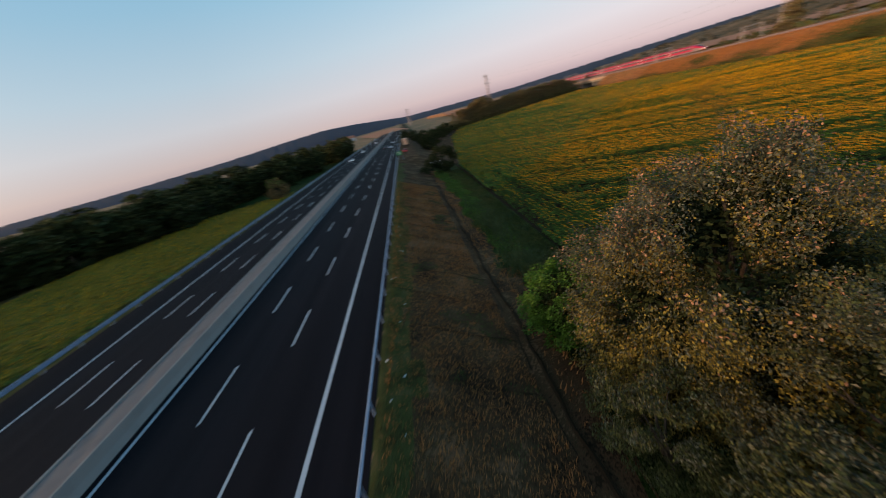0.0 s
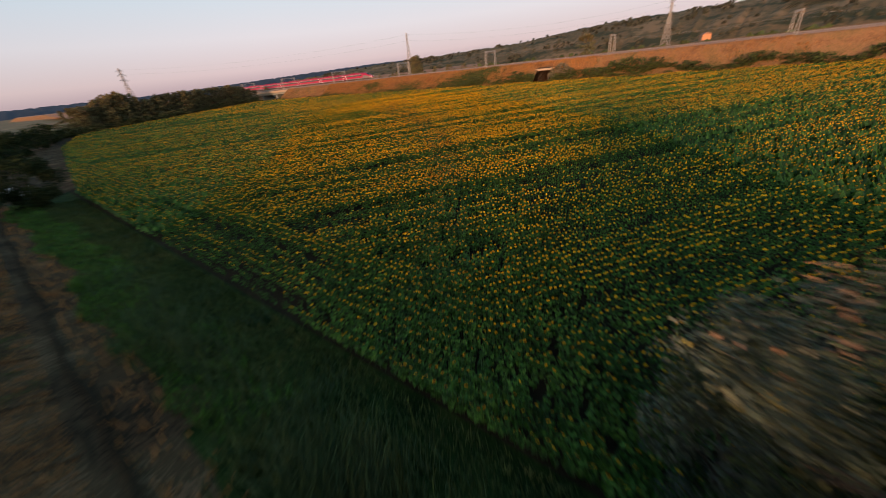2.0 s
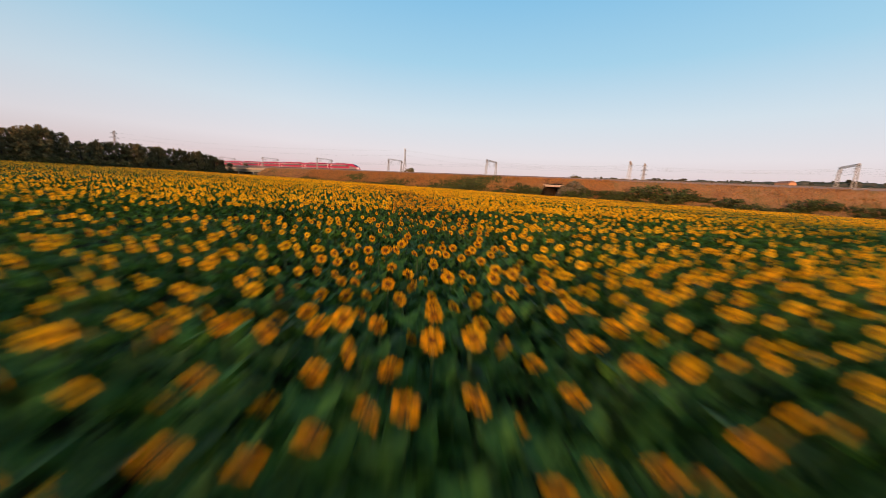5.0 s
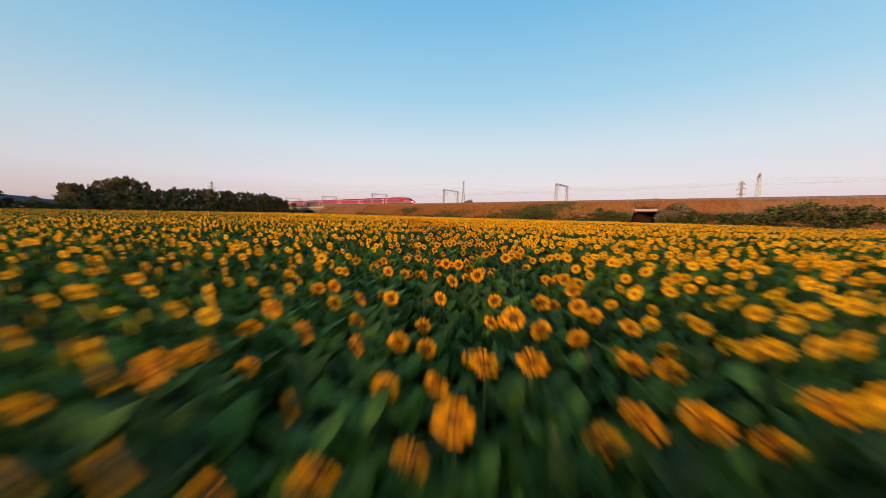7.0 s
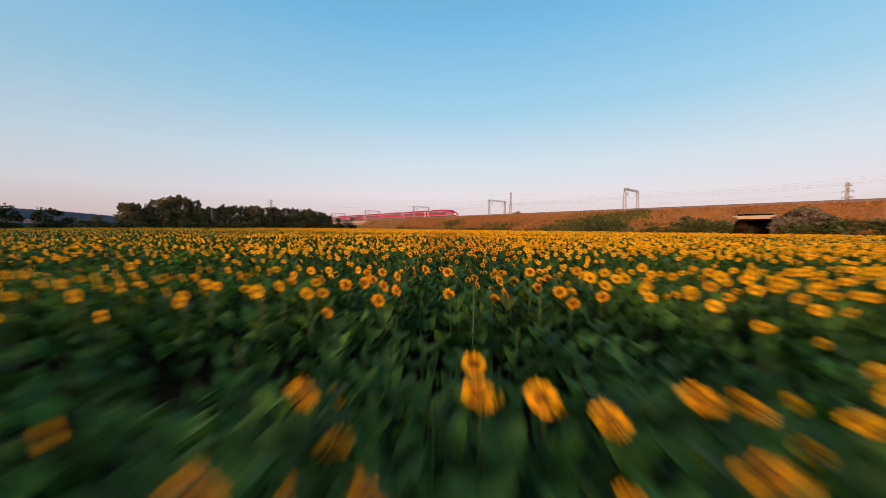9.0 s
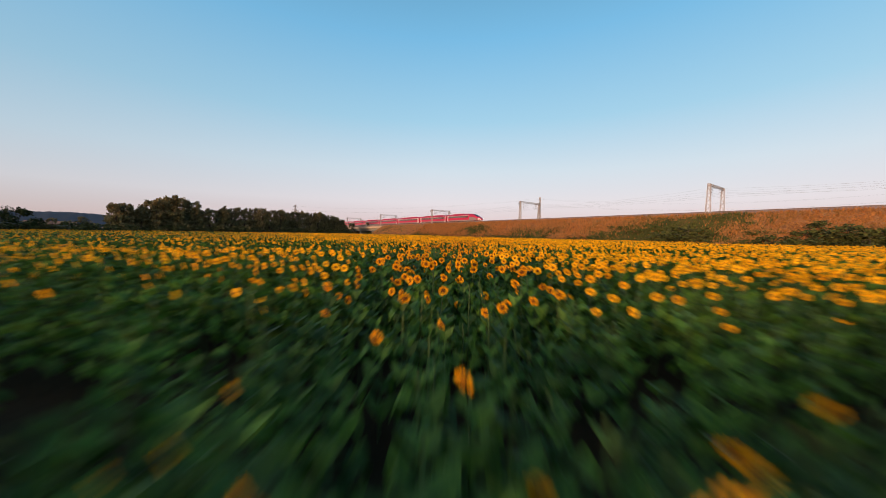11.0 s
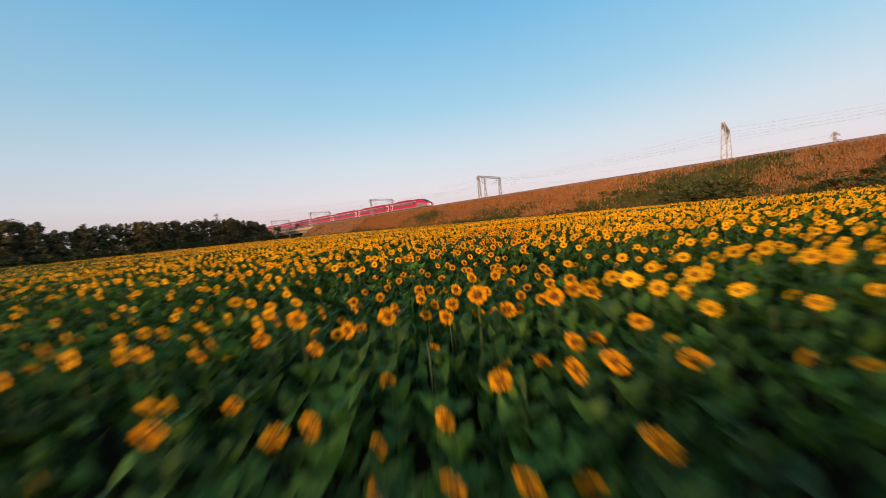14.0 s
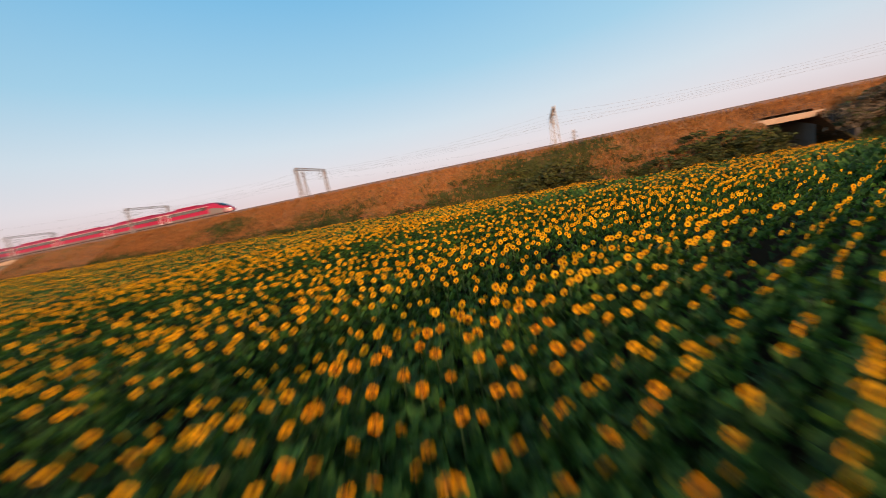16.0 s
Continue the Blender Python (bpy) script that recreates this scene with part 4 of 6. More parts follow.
for k in range(720):
    yy = -230 + k * 0.62
    for o in (-3.4, -7.6):
        b0 = len(sv)
        x0, x1, y0, y1, z0, z1 = o - 1.25, o + 1.25, yy - .12, yy + .12, BANK_TOP + .55, RAIL_TOP - .16
        sv += [(x0, y0, z0), (x1, y0, z0), (x1, y1, z0), (x0, y1, z0), (x0, y0, z1), (x1, y0, z1), (x1, y1, z1), (x0, y1, z1)]
        st += [(b0 + 4, b0 + 5, b0 + 6), (b0 + 4, b0 + 6, b0 + 7), (b0, b0 + 1, b0 + 5), (b0, b0 + 5, b0 + 4), (b0 + 1, b0 + 2, b0 + 6), (b0 + 1, b0 + 6, b0 + 5), (b0 + 3, b0 + 7, b0 + 6), (b0 + 3, b0 + 6, b0 + 2)]
tagged(part("sleepers", big_mesh("sleepers", np.array(sv), np.array(st), [M["sleeper"]]), None, track), kind="stuff")

# ---- overhead line portals ----
PT = 11.83


def lattice_leg(x, z0, z1):
    """A lattice leg, broad along the line at its foot."""
    s = []
    at = lambda sx, sy, z: (x + sx * 0.19, sy * (0.50 + (0.22 - 0.50) * (z - z0) / (z1 - z0)), z)
    for sx in (-1, 1):
        for sy in (-1, 1):
            s.append((at(sx, sy, z0), at(sx, sy, z1)))
    zs = np.linspace(z0 + 0.3, z1, 9)
    for i, (p, q) in enumerate(zip(zs[:-1], zs[1:])):
        g = 1 if i % 2 else -1
        for e in (-1, 1):
            s.append((at(-g, e, p), at(g, e, q)))
            s.append((at(e, -g, p), at(e, g, q)))
    return rods(s, [0.075] * 4 + [0.042] * 40)


def build_portal():
    p = thing("catenary_portal", "pale steel lattice portal carrying the overhead line", "portal", "railway portals")
    for x, nm in ((0.0, "leg"), (-11.0, "leg")):
        leg = part(nm, lattice_leg(x, 4.35, PT - 0.1), M["portal"], p)
        part("footing", boxes((x - .5, x + .5, -.85, .85, 3.4, 4.6), bevel=0.05), M["concrete"], leg, "concrete footing")
    seg, zb, zt2 = [], PT - 0.55, PT
    for yy in (-0.17, 0.17):
        seg += [((0.35, yy, zb), (-11.35, yy, zb)), ((0.35, yy, zt2), (-11.35, yy, zt2))]
        xs = np.linspace(0.3, -11.3, 17)
        for i in range(16):
            seg.append(((xs[i], yy, zb if i % 2 else zt2), (xs[i + 1], yy, zt2 if i % 2 else zb)))
    for xx in np.linspace(0.3, -11.3, 9):
        seg += [((xx, -.17, zt2), (xx, .17, zt2)), ((xx, -.17, zb), (xx, .17, zb))]
    part("beam", rods(seg, 0.05), M["portal"], p)
    for o in (-3.4, -7.6):
        side = 1 if o > -5.5 else -1
        x0 = o + side * 1.9
        br = part("hanger", rods([((x0, 0, PT - .5), (x0, 0, PT - 2.2)), ((x0, 0, PT - 2.1), (o - side * .3, 0, PT - 1.55)), ((x0, 0, PT - 1.0), (o, 0, PT - 1.45)), ((x0, 0, PT - 2.0), (o, 0, PT - 2.75))], 0.035), M["portal"], p)
        for z0, z1 in ((2.0, 1.85), (1.1, 1.25)):
            part("insulator", rods([((x0 - side * .25, 0, PT - z0), (x0 - side * .7, 0, PT - z1))], 0.07, 6), M["insul"], br)
    for o in (0.9, -11.9):
        arm = part("feeder_arm", rods([((0.2 if o > 0 else -11.2, 0, PT - .3), (o * 1.35 if o > 0 else o - .35, 0, PT - .55)), ((0.2 if o > 0 else -11.2, 0, PT - .9), (o * 1.35 if o > 0 else o - .35, 0, PT - 1.0))], 0.03), M["portal"], p)
        part("insulator", rods([((o, 0, PT - .45), (o, 0, PT - 1.3))], 0.06, 6), M["insul"], arm)
    return p


portal = build_portal()
portal.matrix_basis = rail_pose(-5 * SPAN)
for k in range(-4, 6):
    copy_thing(portal, rail_pose(k * SPAN))


def wire_run(o, z, sag, r, label):
    pts = [(o, (k + i / 8) * SPAN, z - 4 * sag * (i / 8) * (1 - i / 8)) for k in range(-6, 6) for i in range(8)]
    w = part("overhead_wire", tube(pts, r), M["wire"], place=rail_pose(0))
    tagged(w, label, "wire", "overhead wires")


for o in (-3.4, -7.6):
    wire_run(o, PT - 1.45, 1.0, 0.009, "thin messenger wire of the overhead line")
    wire_run(o, PT - 2.75, 0.0, 0.009, "thin contact wire of the overhead line")
wire_run(0.95, PT - 1.3, 1.3, 0.009, "feeder wire slung from portal to portal")
wire_run(-11.9, PT - 1.3, 1.3, 0.009, "feeder wire slung from portal to portal")

# ---- underpass and river bridge ----
up = thing("underpass", "low concrete underpass with a metal railing in the bank", "underpass", kind="structure", place=rail_pose(UP0))
W = UP1 - UP0
part("deck", boxes((-14, 5.2, -1.0, W + 1.0, 1.1, 1.94), bevel=0.06), M["warm_concrete"], up)
# first abutment is tinted as if lit by the low sun, the second grey
part("abutment", boxes((-14, 5.0, -0.8, 0.0, -5.2, 1.1)), M["warm_concrete"], up)
part("abutment", boxes((-14, 5.0, W, W + .8, -5.2, 1.1)), M["concrete"], up)
part("back_wall", boxes((-14.5, -14.0, 0, W, -5.2, 1.1)), M["dark_stone"], up)
part("wing_wall", boxes((5.0, 11.0, W + 0.3, W + 0.9, -5.2, -1.4), (5.0, 7.6, W + 0.3, W + 0.9, -1.4, 0.9)), M["dark_stone"], up, "dark stone wing wall")
part("wing_wall", boxes((5.0, 8.5, -0.9, -0.3, -5.2, -1.4)), M["concrete"], up)
for h in (2.35, 2.7, 3.05):
    part("rail_bar", rods([((4.9, -1.0, h), (4.9, W + 1.0, h))], 0.03), M["rail"], up)
for yy in np.linspace(-1.0, W + 1.0, 8):
    part("rail_post", rods([((4.9, yy, 1.9), (4.9, yy, 3.08))], 0.03), M["rail"], up)

bridge = thing("railway_bridge", "long low concrete railway bridge over the river trees", "bridge", kind="structure", place=rail_pose(BR0))
BL = BR0 - BR1
part("deck", boxes((-12.6, 1.4, -BL, 0, BANK_TOP - 1.5, BANK_TOP - 0.25), bevel=0.06), M["warm_concrete"], bridge)
part("girder", boxes((-11.2, 0.0, -BL, 0, BANK_TOP - 2.9, BANK_TOP - 1.5)), M["concrete"], bridge)
part("abutment", boxes((-13.0, 1.8, 0.0, 5.5, -4.6, BANK_TOP - 0.25), bevel=0.06), M["warm_concrete"], bridge)
part("abutment", boxes((-13.0, 1.8, -BL - 4, -BL, -4.6, BANK_TOP - 0.25)), M["warm_concrete"], bridge)
for yy in np.linspace(0, BL, 4)[1:-1]:
    part("pier", boxes((-10.5, -0.6, -yy - .9, -yy + .9, -5, BANK_TOP - 2.9), bevel=0.2), M["concrete"], bridge)
for o in (1.3, -12.5):
    for h in (0.3, 0.8):
        part("rail_bar", rods([((o, -BL, BANK_TOP + h), (o, 0, BANK_TOP + h))], 0.03), M["portal"], bridge)
    for yy in np.linspace(0.2, BL - .2, 20):
        part("rail_post", rods([((o, -yy, BANK_TOP - .3), (o, -yy, BANK_TOP + .82))], 0.03), M["portal"], bridge)


# ---- train ----
def car_section(w, h, z0):
    """Half-round body cross-section, as (x, z) from the right sill round the roof."""
    return [(w * a, z0 + h * b) for a, b in ((0.94, 0), (1.0, 0.12), (1.0, 0.52), (0.965, 0.72), (0.87, 0.88), (0.62, 0.965), (0.3, 0.995), (-0.3, 0.995), (-0.62, 0.965), (-0.87, 0.88), (-0.965, 0.72), (-1.0, 0.52), (-1.0, 0.12), (-0.94, 0))]


def loft(sections):
    vs, fs, n = [], [], len(sections[0][1])
    for y, s in sections:
        vs += [(x, y, z) for x, z in s]
    for j in range(len(sections) - 1):
        for i in range(n):
            a, b = j * n + i, j * n + (i + 1) % n
            fs.append((a, a + n, b + n, b))
    fs += [tuple(range(n)), tuple(range(len(sections) * n - 1, (len(sections) - 1) * n - 1, -1))]
    return vs, fs


CAR_L, CAR_H, SILL = 24.6, 3.35, 0.55


def train_car(parent, y0, nose):
    """Local y runs from the front of the train to its back."""
    y1 = y0 + CAR_L
    if nose:
        secs = []
        for d, w, h, zz in ((0.0, 0.25, 0.35, 0.75), (0.35, 0.62, 0.75, 0.62), (1.2, 1.0, 1.35, 0.55), (2.6, 1.24, 2.05, 0.55), (4.2, 1.36, 2.75, 0.55), (6.0, 1.43, 3.2, 0.55), (7.6, 1.45, 3.35, 0.55)):
            secs.append((y0 + d, car_section(w, h, zz)))
        secs.append((y1, car_section(1.45, CAR_H, SILL)))
    else:
        secs = [(y0, car_section(1.45, CAR_H, SILL)), (y1, car_section(1.45, CAR_H, SILL))]
    vs, fs = loft(secs)
    me = bpy.data.meshes.new("car_body")
    me.from_pydata(vs, [], fs)
    for m in ("red", "crimson"):
        me.materials.append(M[m])
    for p in me.polygons:
        p.material_index = 1 if p.center.z > SILL + 0.8 * CAR_H and not (nose and p.center.y < y0 + 3) else 0
    body = part("car_body", me, None, parent)
    ws = y0 + (9.0 if nose else 2.6)
    for s in (1, -1):
        k = 0
        yy = ws + 1.2
        while yy < y1 - 2.6:
            part("window", boxes((s * 1.435, s * 1.474, yy, yy + 1.25, SILL + 1.62, SILL + 2.24)), M["train_pane"], body)
            yy += 1.62
        for yd in ([y1 - 1.85] if nose else [y0 + 0.55, y1 - 1.85]):
            part("door", boxes((s * 1.44, s * 1.462, yd + 0.05, yd + 1.25, SILL + 0.12, SILL + 2.55)), M["car_white"], body, "white-framed door")
            part("door_leaf", boxes((s * 1.45, s * 1.468, yd + .24, yd + 1.06, SILL + 0.30, SILL + 2.33)), M["red"], body)
            part("door_window", boxes((s * 1.46, s * 1.476, yd + .42, yd + .88, SILL + 1.35, SILL + 2.2)), M["pane"], body)
        part("window_band", boxes((s * 1.425, s * 1.462, y0 + (8.4 if nose else 2.0), y1 - 2.0, SILL + 1.52, SILL + 2.34)), M["under"], body, "dark band behind the windows")
        part("stripe", boxes((s * 1.40, s * 1.452, y0 + (7.8 if nose else 0.05), y1 - 0.05, SILL + 2.40, SILL + 2.52)), M["silver"], body, "thin silver stripe")
        part("skirt", boxes((s * 1.40, s * 1.456, y0 + (5.0 if nose else 0.05), y1 - 0.05, SILL + 0.02, SILL + 0.50)), M["skirt"], body, "pale grey skirt")
    part("roof_fairing", boxes((-1.0, 1.0, y0 + (12.5 if nose else 4.0), y1 - 4.0, SILL + CAR_H - 0.12, SILL + CAR_H + 0.16), bevel=0.08), M["crimson"], body)
    part("underframe", boxes((-1.2, 1.2, y0 + (3.0 if nose else 0.3), y1 - 0.3, 0.18, SILL + 0.05)), M["under"], body)
    for yb in (y0 + (5.5 if nose else 3.2), y1 - 3.8):
        part("bogie", boxes((-1.25, 1.25, yb - 1.6, yb + 1.6, 0.22, 0.62), (-.8, .8, yb - 1.7, yb - 0.9, 0.0, 0.9), (-.8, .8, yb + .9, yb + 1.7, 0.0, 0.9), bevel=0.06), M["under"], body)
    if nose:
        def sheet(ys, frac0, frac1, lift):
            pv, pf = [], []
            dd = [s_[0] for s_ in secs]
            for yy in ys:
                row = []
                for i in range(14):
                    xs = np.interp(yy, dd, [s_[1][i][0] for s_ in secs])
                    zs = np.interp(yy, dd, [s_[1][i][1] for s_ in secs])
                    row.append((xs, zs))
                for i in range(frac0, frac1):
                    pv.append((row[i][0] * 1.01, yy, row[i][1] + lift))
            m = frac1 - frac0
            for j in range(len(ys) - 1):
                for i in range(m - 1):
                    q = j * m + i
                    pf.append((q, q + 1, q + m + 1, q + m))
            return pv, pf
        part("windscreen", sheet(np.linspace(y0 + 2.2, y0 + 4.6, 5), 4, 10, 0.02), M["pane"], body, "dark raked windscreen")
        part("nose_cap", sheet(np.linspace(y0 + 0.02, y0 + 1.9, 5), 0, 4, 0.01), M["silver"], body, "pale nose panel")
        part("nose_cap", sheet(np.linspace(y0 + 0.02, y0 + 1.9, 5), 10, 14, 0.01), M["silver"], body, "pale nose panel")
        part("nose_skirt", sheet(np.linspace(y0 + 1.9, y0 + 7.6, 7), 0, 3, 0.012), M["skirt"], body, "pale grey sweep under the nose")
        part("nose_skirt", sheet(np.linspace(y0 + 1.9, y0 + 7.6, 7), 11, 14, 0.012), M["skirt"], body, "pale grey sweep under the nose")
        for s in (1, -1):
            part("headlight", boxes((s * 0.75, s * 0.95, y0 + 0.75, y0 + 0.95, 1.35, 1.5)), M["lamp_on"], body)
    else:
        part("gangway", boxes((-1.15, 1.15, y0 - 0.55, y0 + 0.05, SILL + .1, SILL + CAR_H - .25)), M["under"], body)
    return body


train = thing("train", "red high-speed train with dark windows and sloping nose", "train", place=rail_pose(-28.0, -7.6, RAIL_TOP) @ pose(0, 0, 0, 0, 0, 180))
for k in range(8):
    train_car(train, k * 25.1, k == 0)
for k in (2, 5):
    part("pantograph", rods([((-.6, k * 25.1 + 4, SILL + CAR_H), (-.4, k * 25.1 + 5.4, SILL + CAR_H + .6)), ((.6, k * 25.1 + 4, SILL + CAR_H), (.4, k * 25.1 + 5.4, SILL + CAR_H + .6)), ((-.8, k * 25.1 + 5.4, SILL + CAR_H + .6), (.8, k * 25.1 + 5.4, SILL + CAR_H + .6))], 0.04), M["under"], train)


# ---- pylons ----
def pylon(x, y, top, base, h_arms, label):
    H = top - base
    p = thing("power_pylon", label, "pylon", "power pylons", place=pose(x, y, base, 0, 0, 35))
    w0, w1 = H * 0.085, H * 0.016
    seg, rad = [], []
    lev = np.linspace(0, 1, 11) ** 0.85
    wid = lambda f: w0 + (w1 - w0) * min(1, f / 0.72) if f < 0.72 else w1
    for i in range(10):
        f, g = lev[i], lev[i + 1]
        a, b = wid(f), wid(g)
        for sx, sy in ((1, 1), (1, -1), (-1, -1), (-1, 1)):
            seg.append(((sx * a, sy * a, f * H), (sx * b, sy * b, g * H)))
            nx, ny = -sy, sx
            seg.append(((sx * a, sy * a, f * H), (nx * b, ny * b, g * H)))
            seg.append(((nx * a, ny * a, f * H), (sx * b, sy * b, g * H)))
    part("tower", rods(seg, H * 0.0042, 3), M["portal"], p)
    for f in h_arms:
        L = H * 0.115 * (1.15 if f < 0.85 else 0.85)
        z = f * H
        for s in (1, -1):
            part("cross_arm", rods([((s * w1, w1, z), (s * L, 0, z + .3)), ((s * w1, -w1, z), (s * L, 0, z + .3)), ((0, 0, z + H * .045), (s * L, 0, z + .3))], H * 0.0038, 3), M["portal"], p)
            part("insulator", rods([((s * L, 0, z + .3), (s * L, 0, z - H * .03))], H * 0.003, 4), M["insul"], p)
    return p


pylon(411, 369, 50.5, -3, (0.74, 0.84, 0.93), "tall grey lattice pylon beyond the railway")
pylon(616, 90, 52.5, -2, (0.70, 0.82, 0.93), "tall grey lattice pylon in front of the hills")
pylon(223, 886, 63.5, -3, (0.70, 0.82, 0.93), "grey lattice pylon behind the river wood")
pylon(20, 900, 38, -3, (0.70, 0.82, 0.93), "distant grey lattice pylon")


def power_line(a, b, label):
    """Sagging wires between the tops of two pylons."""
    for dx in (-4.5, 4.5):
        for f in (0.0, 7.0):
            pts = [tuple(a[c] + (b[c] - a[c]) * i / 14 + ((-f - 36 * i / 14 * (1 - i / 14)) if c == 2 else dx * 0.7) for c in range(3)) for i in range(15)]
            tagged(part("power_wire", tube(pts, 0.022), M["wire"]), label, "wire", "power lines")


power_line((223, 886, 61), (411, 369, 48), "thin power line sagging between distant pylons")
power_line((411, 369, 48), (616, 90, 50), "thin power line sagging between distant pylons")


# ---- trees ----
def leaf_cloud(n, centres, radii, size, seed, squash=0.8, up=0.3, stretch=0.0):
    """Corners and triangles of n small folded leaves in clumps."""
    r = np.random.default_rng(seed)
    k = r.integers(0, len(centres), n)
    d = r.normal(0, 1, (n, 3))
    d /= np.linalg.norm(d, axis=1)[:, None]
    rad = np.asarray(radii)[k] * r.uniform(0.25, 1.0, n) ** 0.5
    cc = np.asarray(centres)
    out = cc - cc.mean(0) * np.array([1, 1, 0.8])
    out = (out / np.linalg.norm(out, axis=1)[:, None])[k]
    tip = (d * out).sum(1)
    c = cc[k] + d * rad[:, None] * np.array([1, 1, squash]) + out * (tip * rad * stretch)[:, None]
    ax = r.normal(0, 1, (n, 3)) + d * 0.7 + np.array([0, 0, -up])
    ax /= np.linalg.norm(ax, axis=1)[:, None]
    side = np.cross(ax, r.normal(0, 1, (n, 3)))
    side /= np.linalg.norm(side, axis=1)[:, None]
    L = (size * r.uniform(0.6, 1.4, n))[:, None]
    nor = np.cross(ax, side)
    V = np.stack([c, c + ax * L * 0.5 + side * L * 0.32 + nor * L * 0.08, c + ax * L, c + ax * L * 0.5 - side * L * 0.32 + nor * L * 0.08], 1).reshape(-1, 3)
    i = np.arange(n)[:, None] * 4
    T = np.concatenate([i + [0, 1, 2], i + [0, 2, 3]], 1).reshape(-1, 3)
    return V, T, tip


def tree(place, height, spread, seed, leaves, size, mats, label, shape="round", low=0.2, group="", name="tree", clumps=60, mix=0.3, limbs=9, own_limbs=False, puff=(0.16, 0.30), hollow=0.15, core=0, stretch=0.0, lobes=()):
    """A tapered trunk, limbs, and a crown of leaves in clumps over an uneven outline."""
    r = np.random.default_rng(seed)
    x, y, z = place
    t_ob = thing(name, label, "shrub" if name == "shrub" else "tree", group, place=pose(x, y, z))
    cs, rs = [], []
    for lx, ly, lz, lr in lobes:           # rounded boughs: clumps over their outer faces
        away = Vector((lx, ly, 0.35 * (lz - 0.45 * height))).normalized()
        for _ in range(int(3.4 * lr * lr) + 5):
            d = Vector(r.normal(0, 1, 3)).normalized()
            if d.dot(away) < -0.25:
                d = -d
            q = lr * r.uniform(0.72, 1.05)
            cs.append((lx + q * d.x, ly + q * d.y, lz + 0.85 * q * d.z))
            rs.append(r.uniform(*puff) * spread)
    clumps = max(clumps, len(cs))
    for i in range(0 if lobes else clumps):
        f = r.uniform(low, 1.0)
        if shape == "peaked":
            prof = min(1.0, 0.55 + 1.6 * f, 1.25 * (1.03 - f) ** 0.72)
        elif shape == "round":
            prof = math.sin(math.pi * min(1.0, (f - low * 0.4) / (1.06 - low * 0.4))) ** 0.6
        else:
            prof = (1 - ((f - 0.45) / 0.62) ** 2) ** 0.5 if abs(f - .45) < .62 else 0.1
        a = r.uniform(0, 2 * math.pi)
        q = spread * max(0.12, prof) * math.sqrt(r.uniform(hollow, 1.0)) * r.uniform(0.8, 1.12)
        cs.append((q * math.cos(a), q * math.sin(a), f * height * 0.96))
        rs.append(spread * r.uniform(*puff))
    seg, rad = [], []
    tr = 0.026 * height + 0.05
    knots = [Vector((0, 0, -0.3)), Vector((r.normal(0, .1), r.normal(0, .1), height * 0.25)), Vector((r.normal(0, .25), r.normal(0, .25), height * 0.55)), Vector((r.normal(0, .4), r.normal(0, .4), height * 0.85))]
    for i in range(3):
        seg.append((knots[i], knots[i + 1]))
        rad.append((tr * (1 - .32 * i), tr * (1 - .32 * (i + 1))))
    if own_limbs:
        part("trunk", rods(seg, rad, 7), M["bark"], t_ob)
        seg, rad = [], []
    for i in range(min(limbs, clumps)):
        c = Vector(cs[i * max(1, clumps // limbs) % clumps])
        c = Vector((c.x * 0.8, c.y * 0.8, c.z * 0.92))
        f = min(0.8, max(0.12, c.z / height * 0.55))
        start = knots[0].lerp(knots[3], f)
        mid = start.lerp(c, 0.5) + Vector((0, 0, 0.06 * height))
        seg += [(start, mid), (mid, c)]
        rad += [(tr * .42, tr * .25), (tr * .25, tr * .06)]
        for _ in range(2):
            e = c + Vector(r.normal(0, spread * 0.09, 3))
            seg.append((mid.lerp(c, .6), e))
            rad.append((tr * .14, tr * .03))
    if own_limbs:
        for i in range(0, len(seg), 4):
            part("limb", rods(seg[i:i + 4], rad[i:i + 4], 5), M["bark"], t_ob)
    else:
        part("trunk", rods(seg, rad, 5), M["bark"], t_ob)
    V, T, tip = leaf_cloud(leaves, cs, rs, size, seed + 1, stretch=stretch)
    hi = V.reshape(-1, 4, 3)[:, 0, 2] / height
    # second colour gathers on tips and top, painting sunlight onto the big tree
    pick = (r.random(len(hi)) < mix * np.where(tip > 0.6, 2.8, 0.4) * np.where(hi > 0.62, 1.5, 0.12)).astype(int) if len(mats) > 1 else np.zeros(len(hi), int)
    if len(mats) > 2:                      # yellower leaves lower down, more on the sunlit side as painted warm light
        lit_side = np.clip(0.80 - 0.9 * V.reshape(-1, 4, 3)[:, 0, 1] / spread, 0.08, 1)
        pick = np.where((pick == 0) & (r.random(len(hi)) < (0.25 + 1.2 * (0.85 - hi)) * lit_side), 2, pick)
    if core:                               # inner leaves in a darker colour, standing in for shade within the crown
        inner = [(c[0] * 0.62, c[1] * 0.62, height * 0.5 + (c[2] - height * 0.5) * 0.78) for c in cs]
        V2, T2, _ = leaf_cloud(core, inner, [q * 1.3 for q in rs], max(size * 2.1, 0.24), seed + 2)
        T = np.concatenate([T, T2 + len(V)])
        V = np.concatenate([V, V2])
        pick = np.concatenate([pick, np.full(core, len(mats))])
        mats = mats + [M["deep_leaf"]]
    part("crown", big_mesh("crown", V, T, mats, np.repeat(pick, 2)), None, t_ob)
    return t_ob


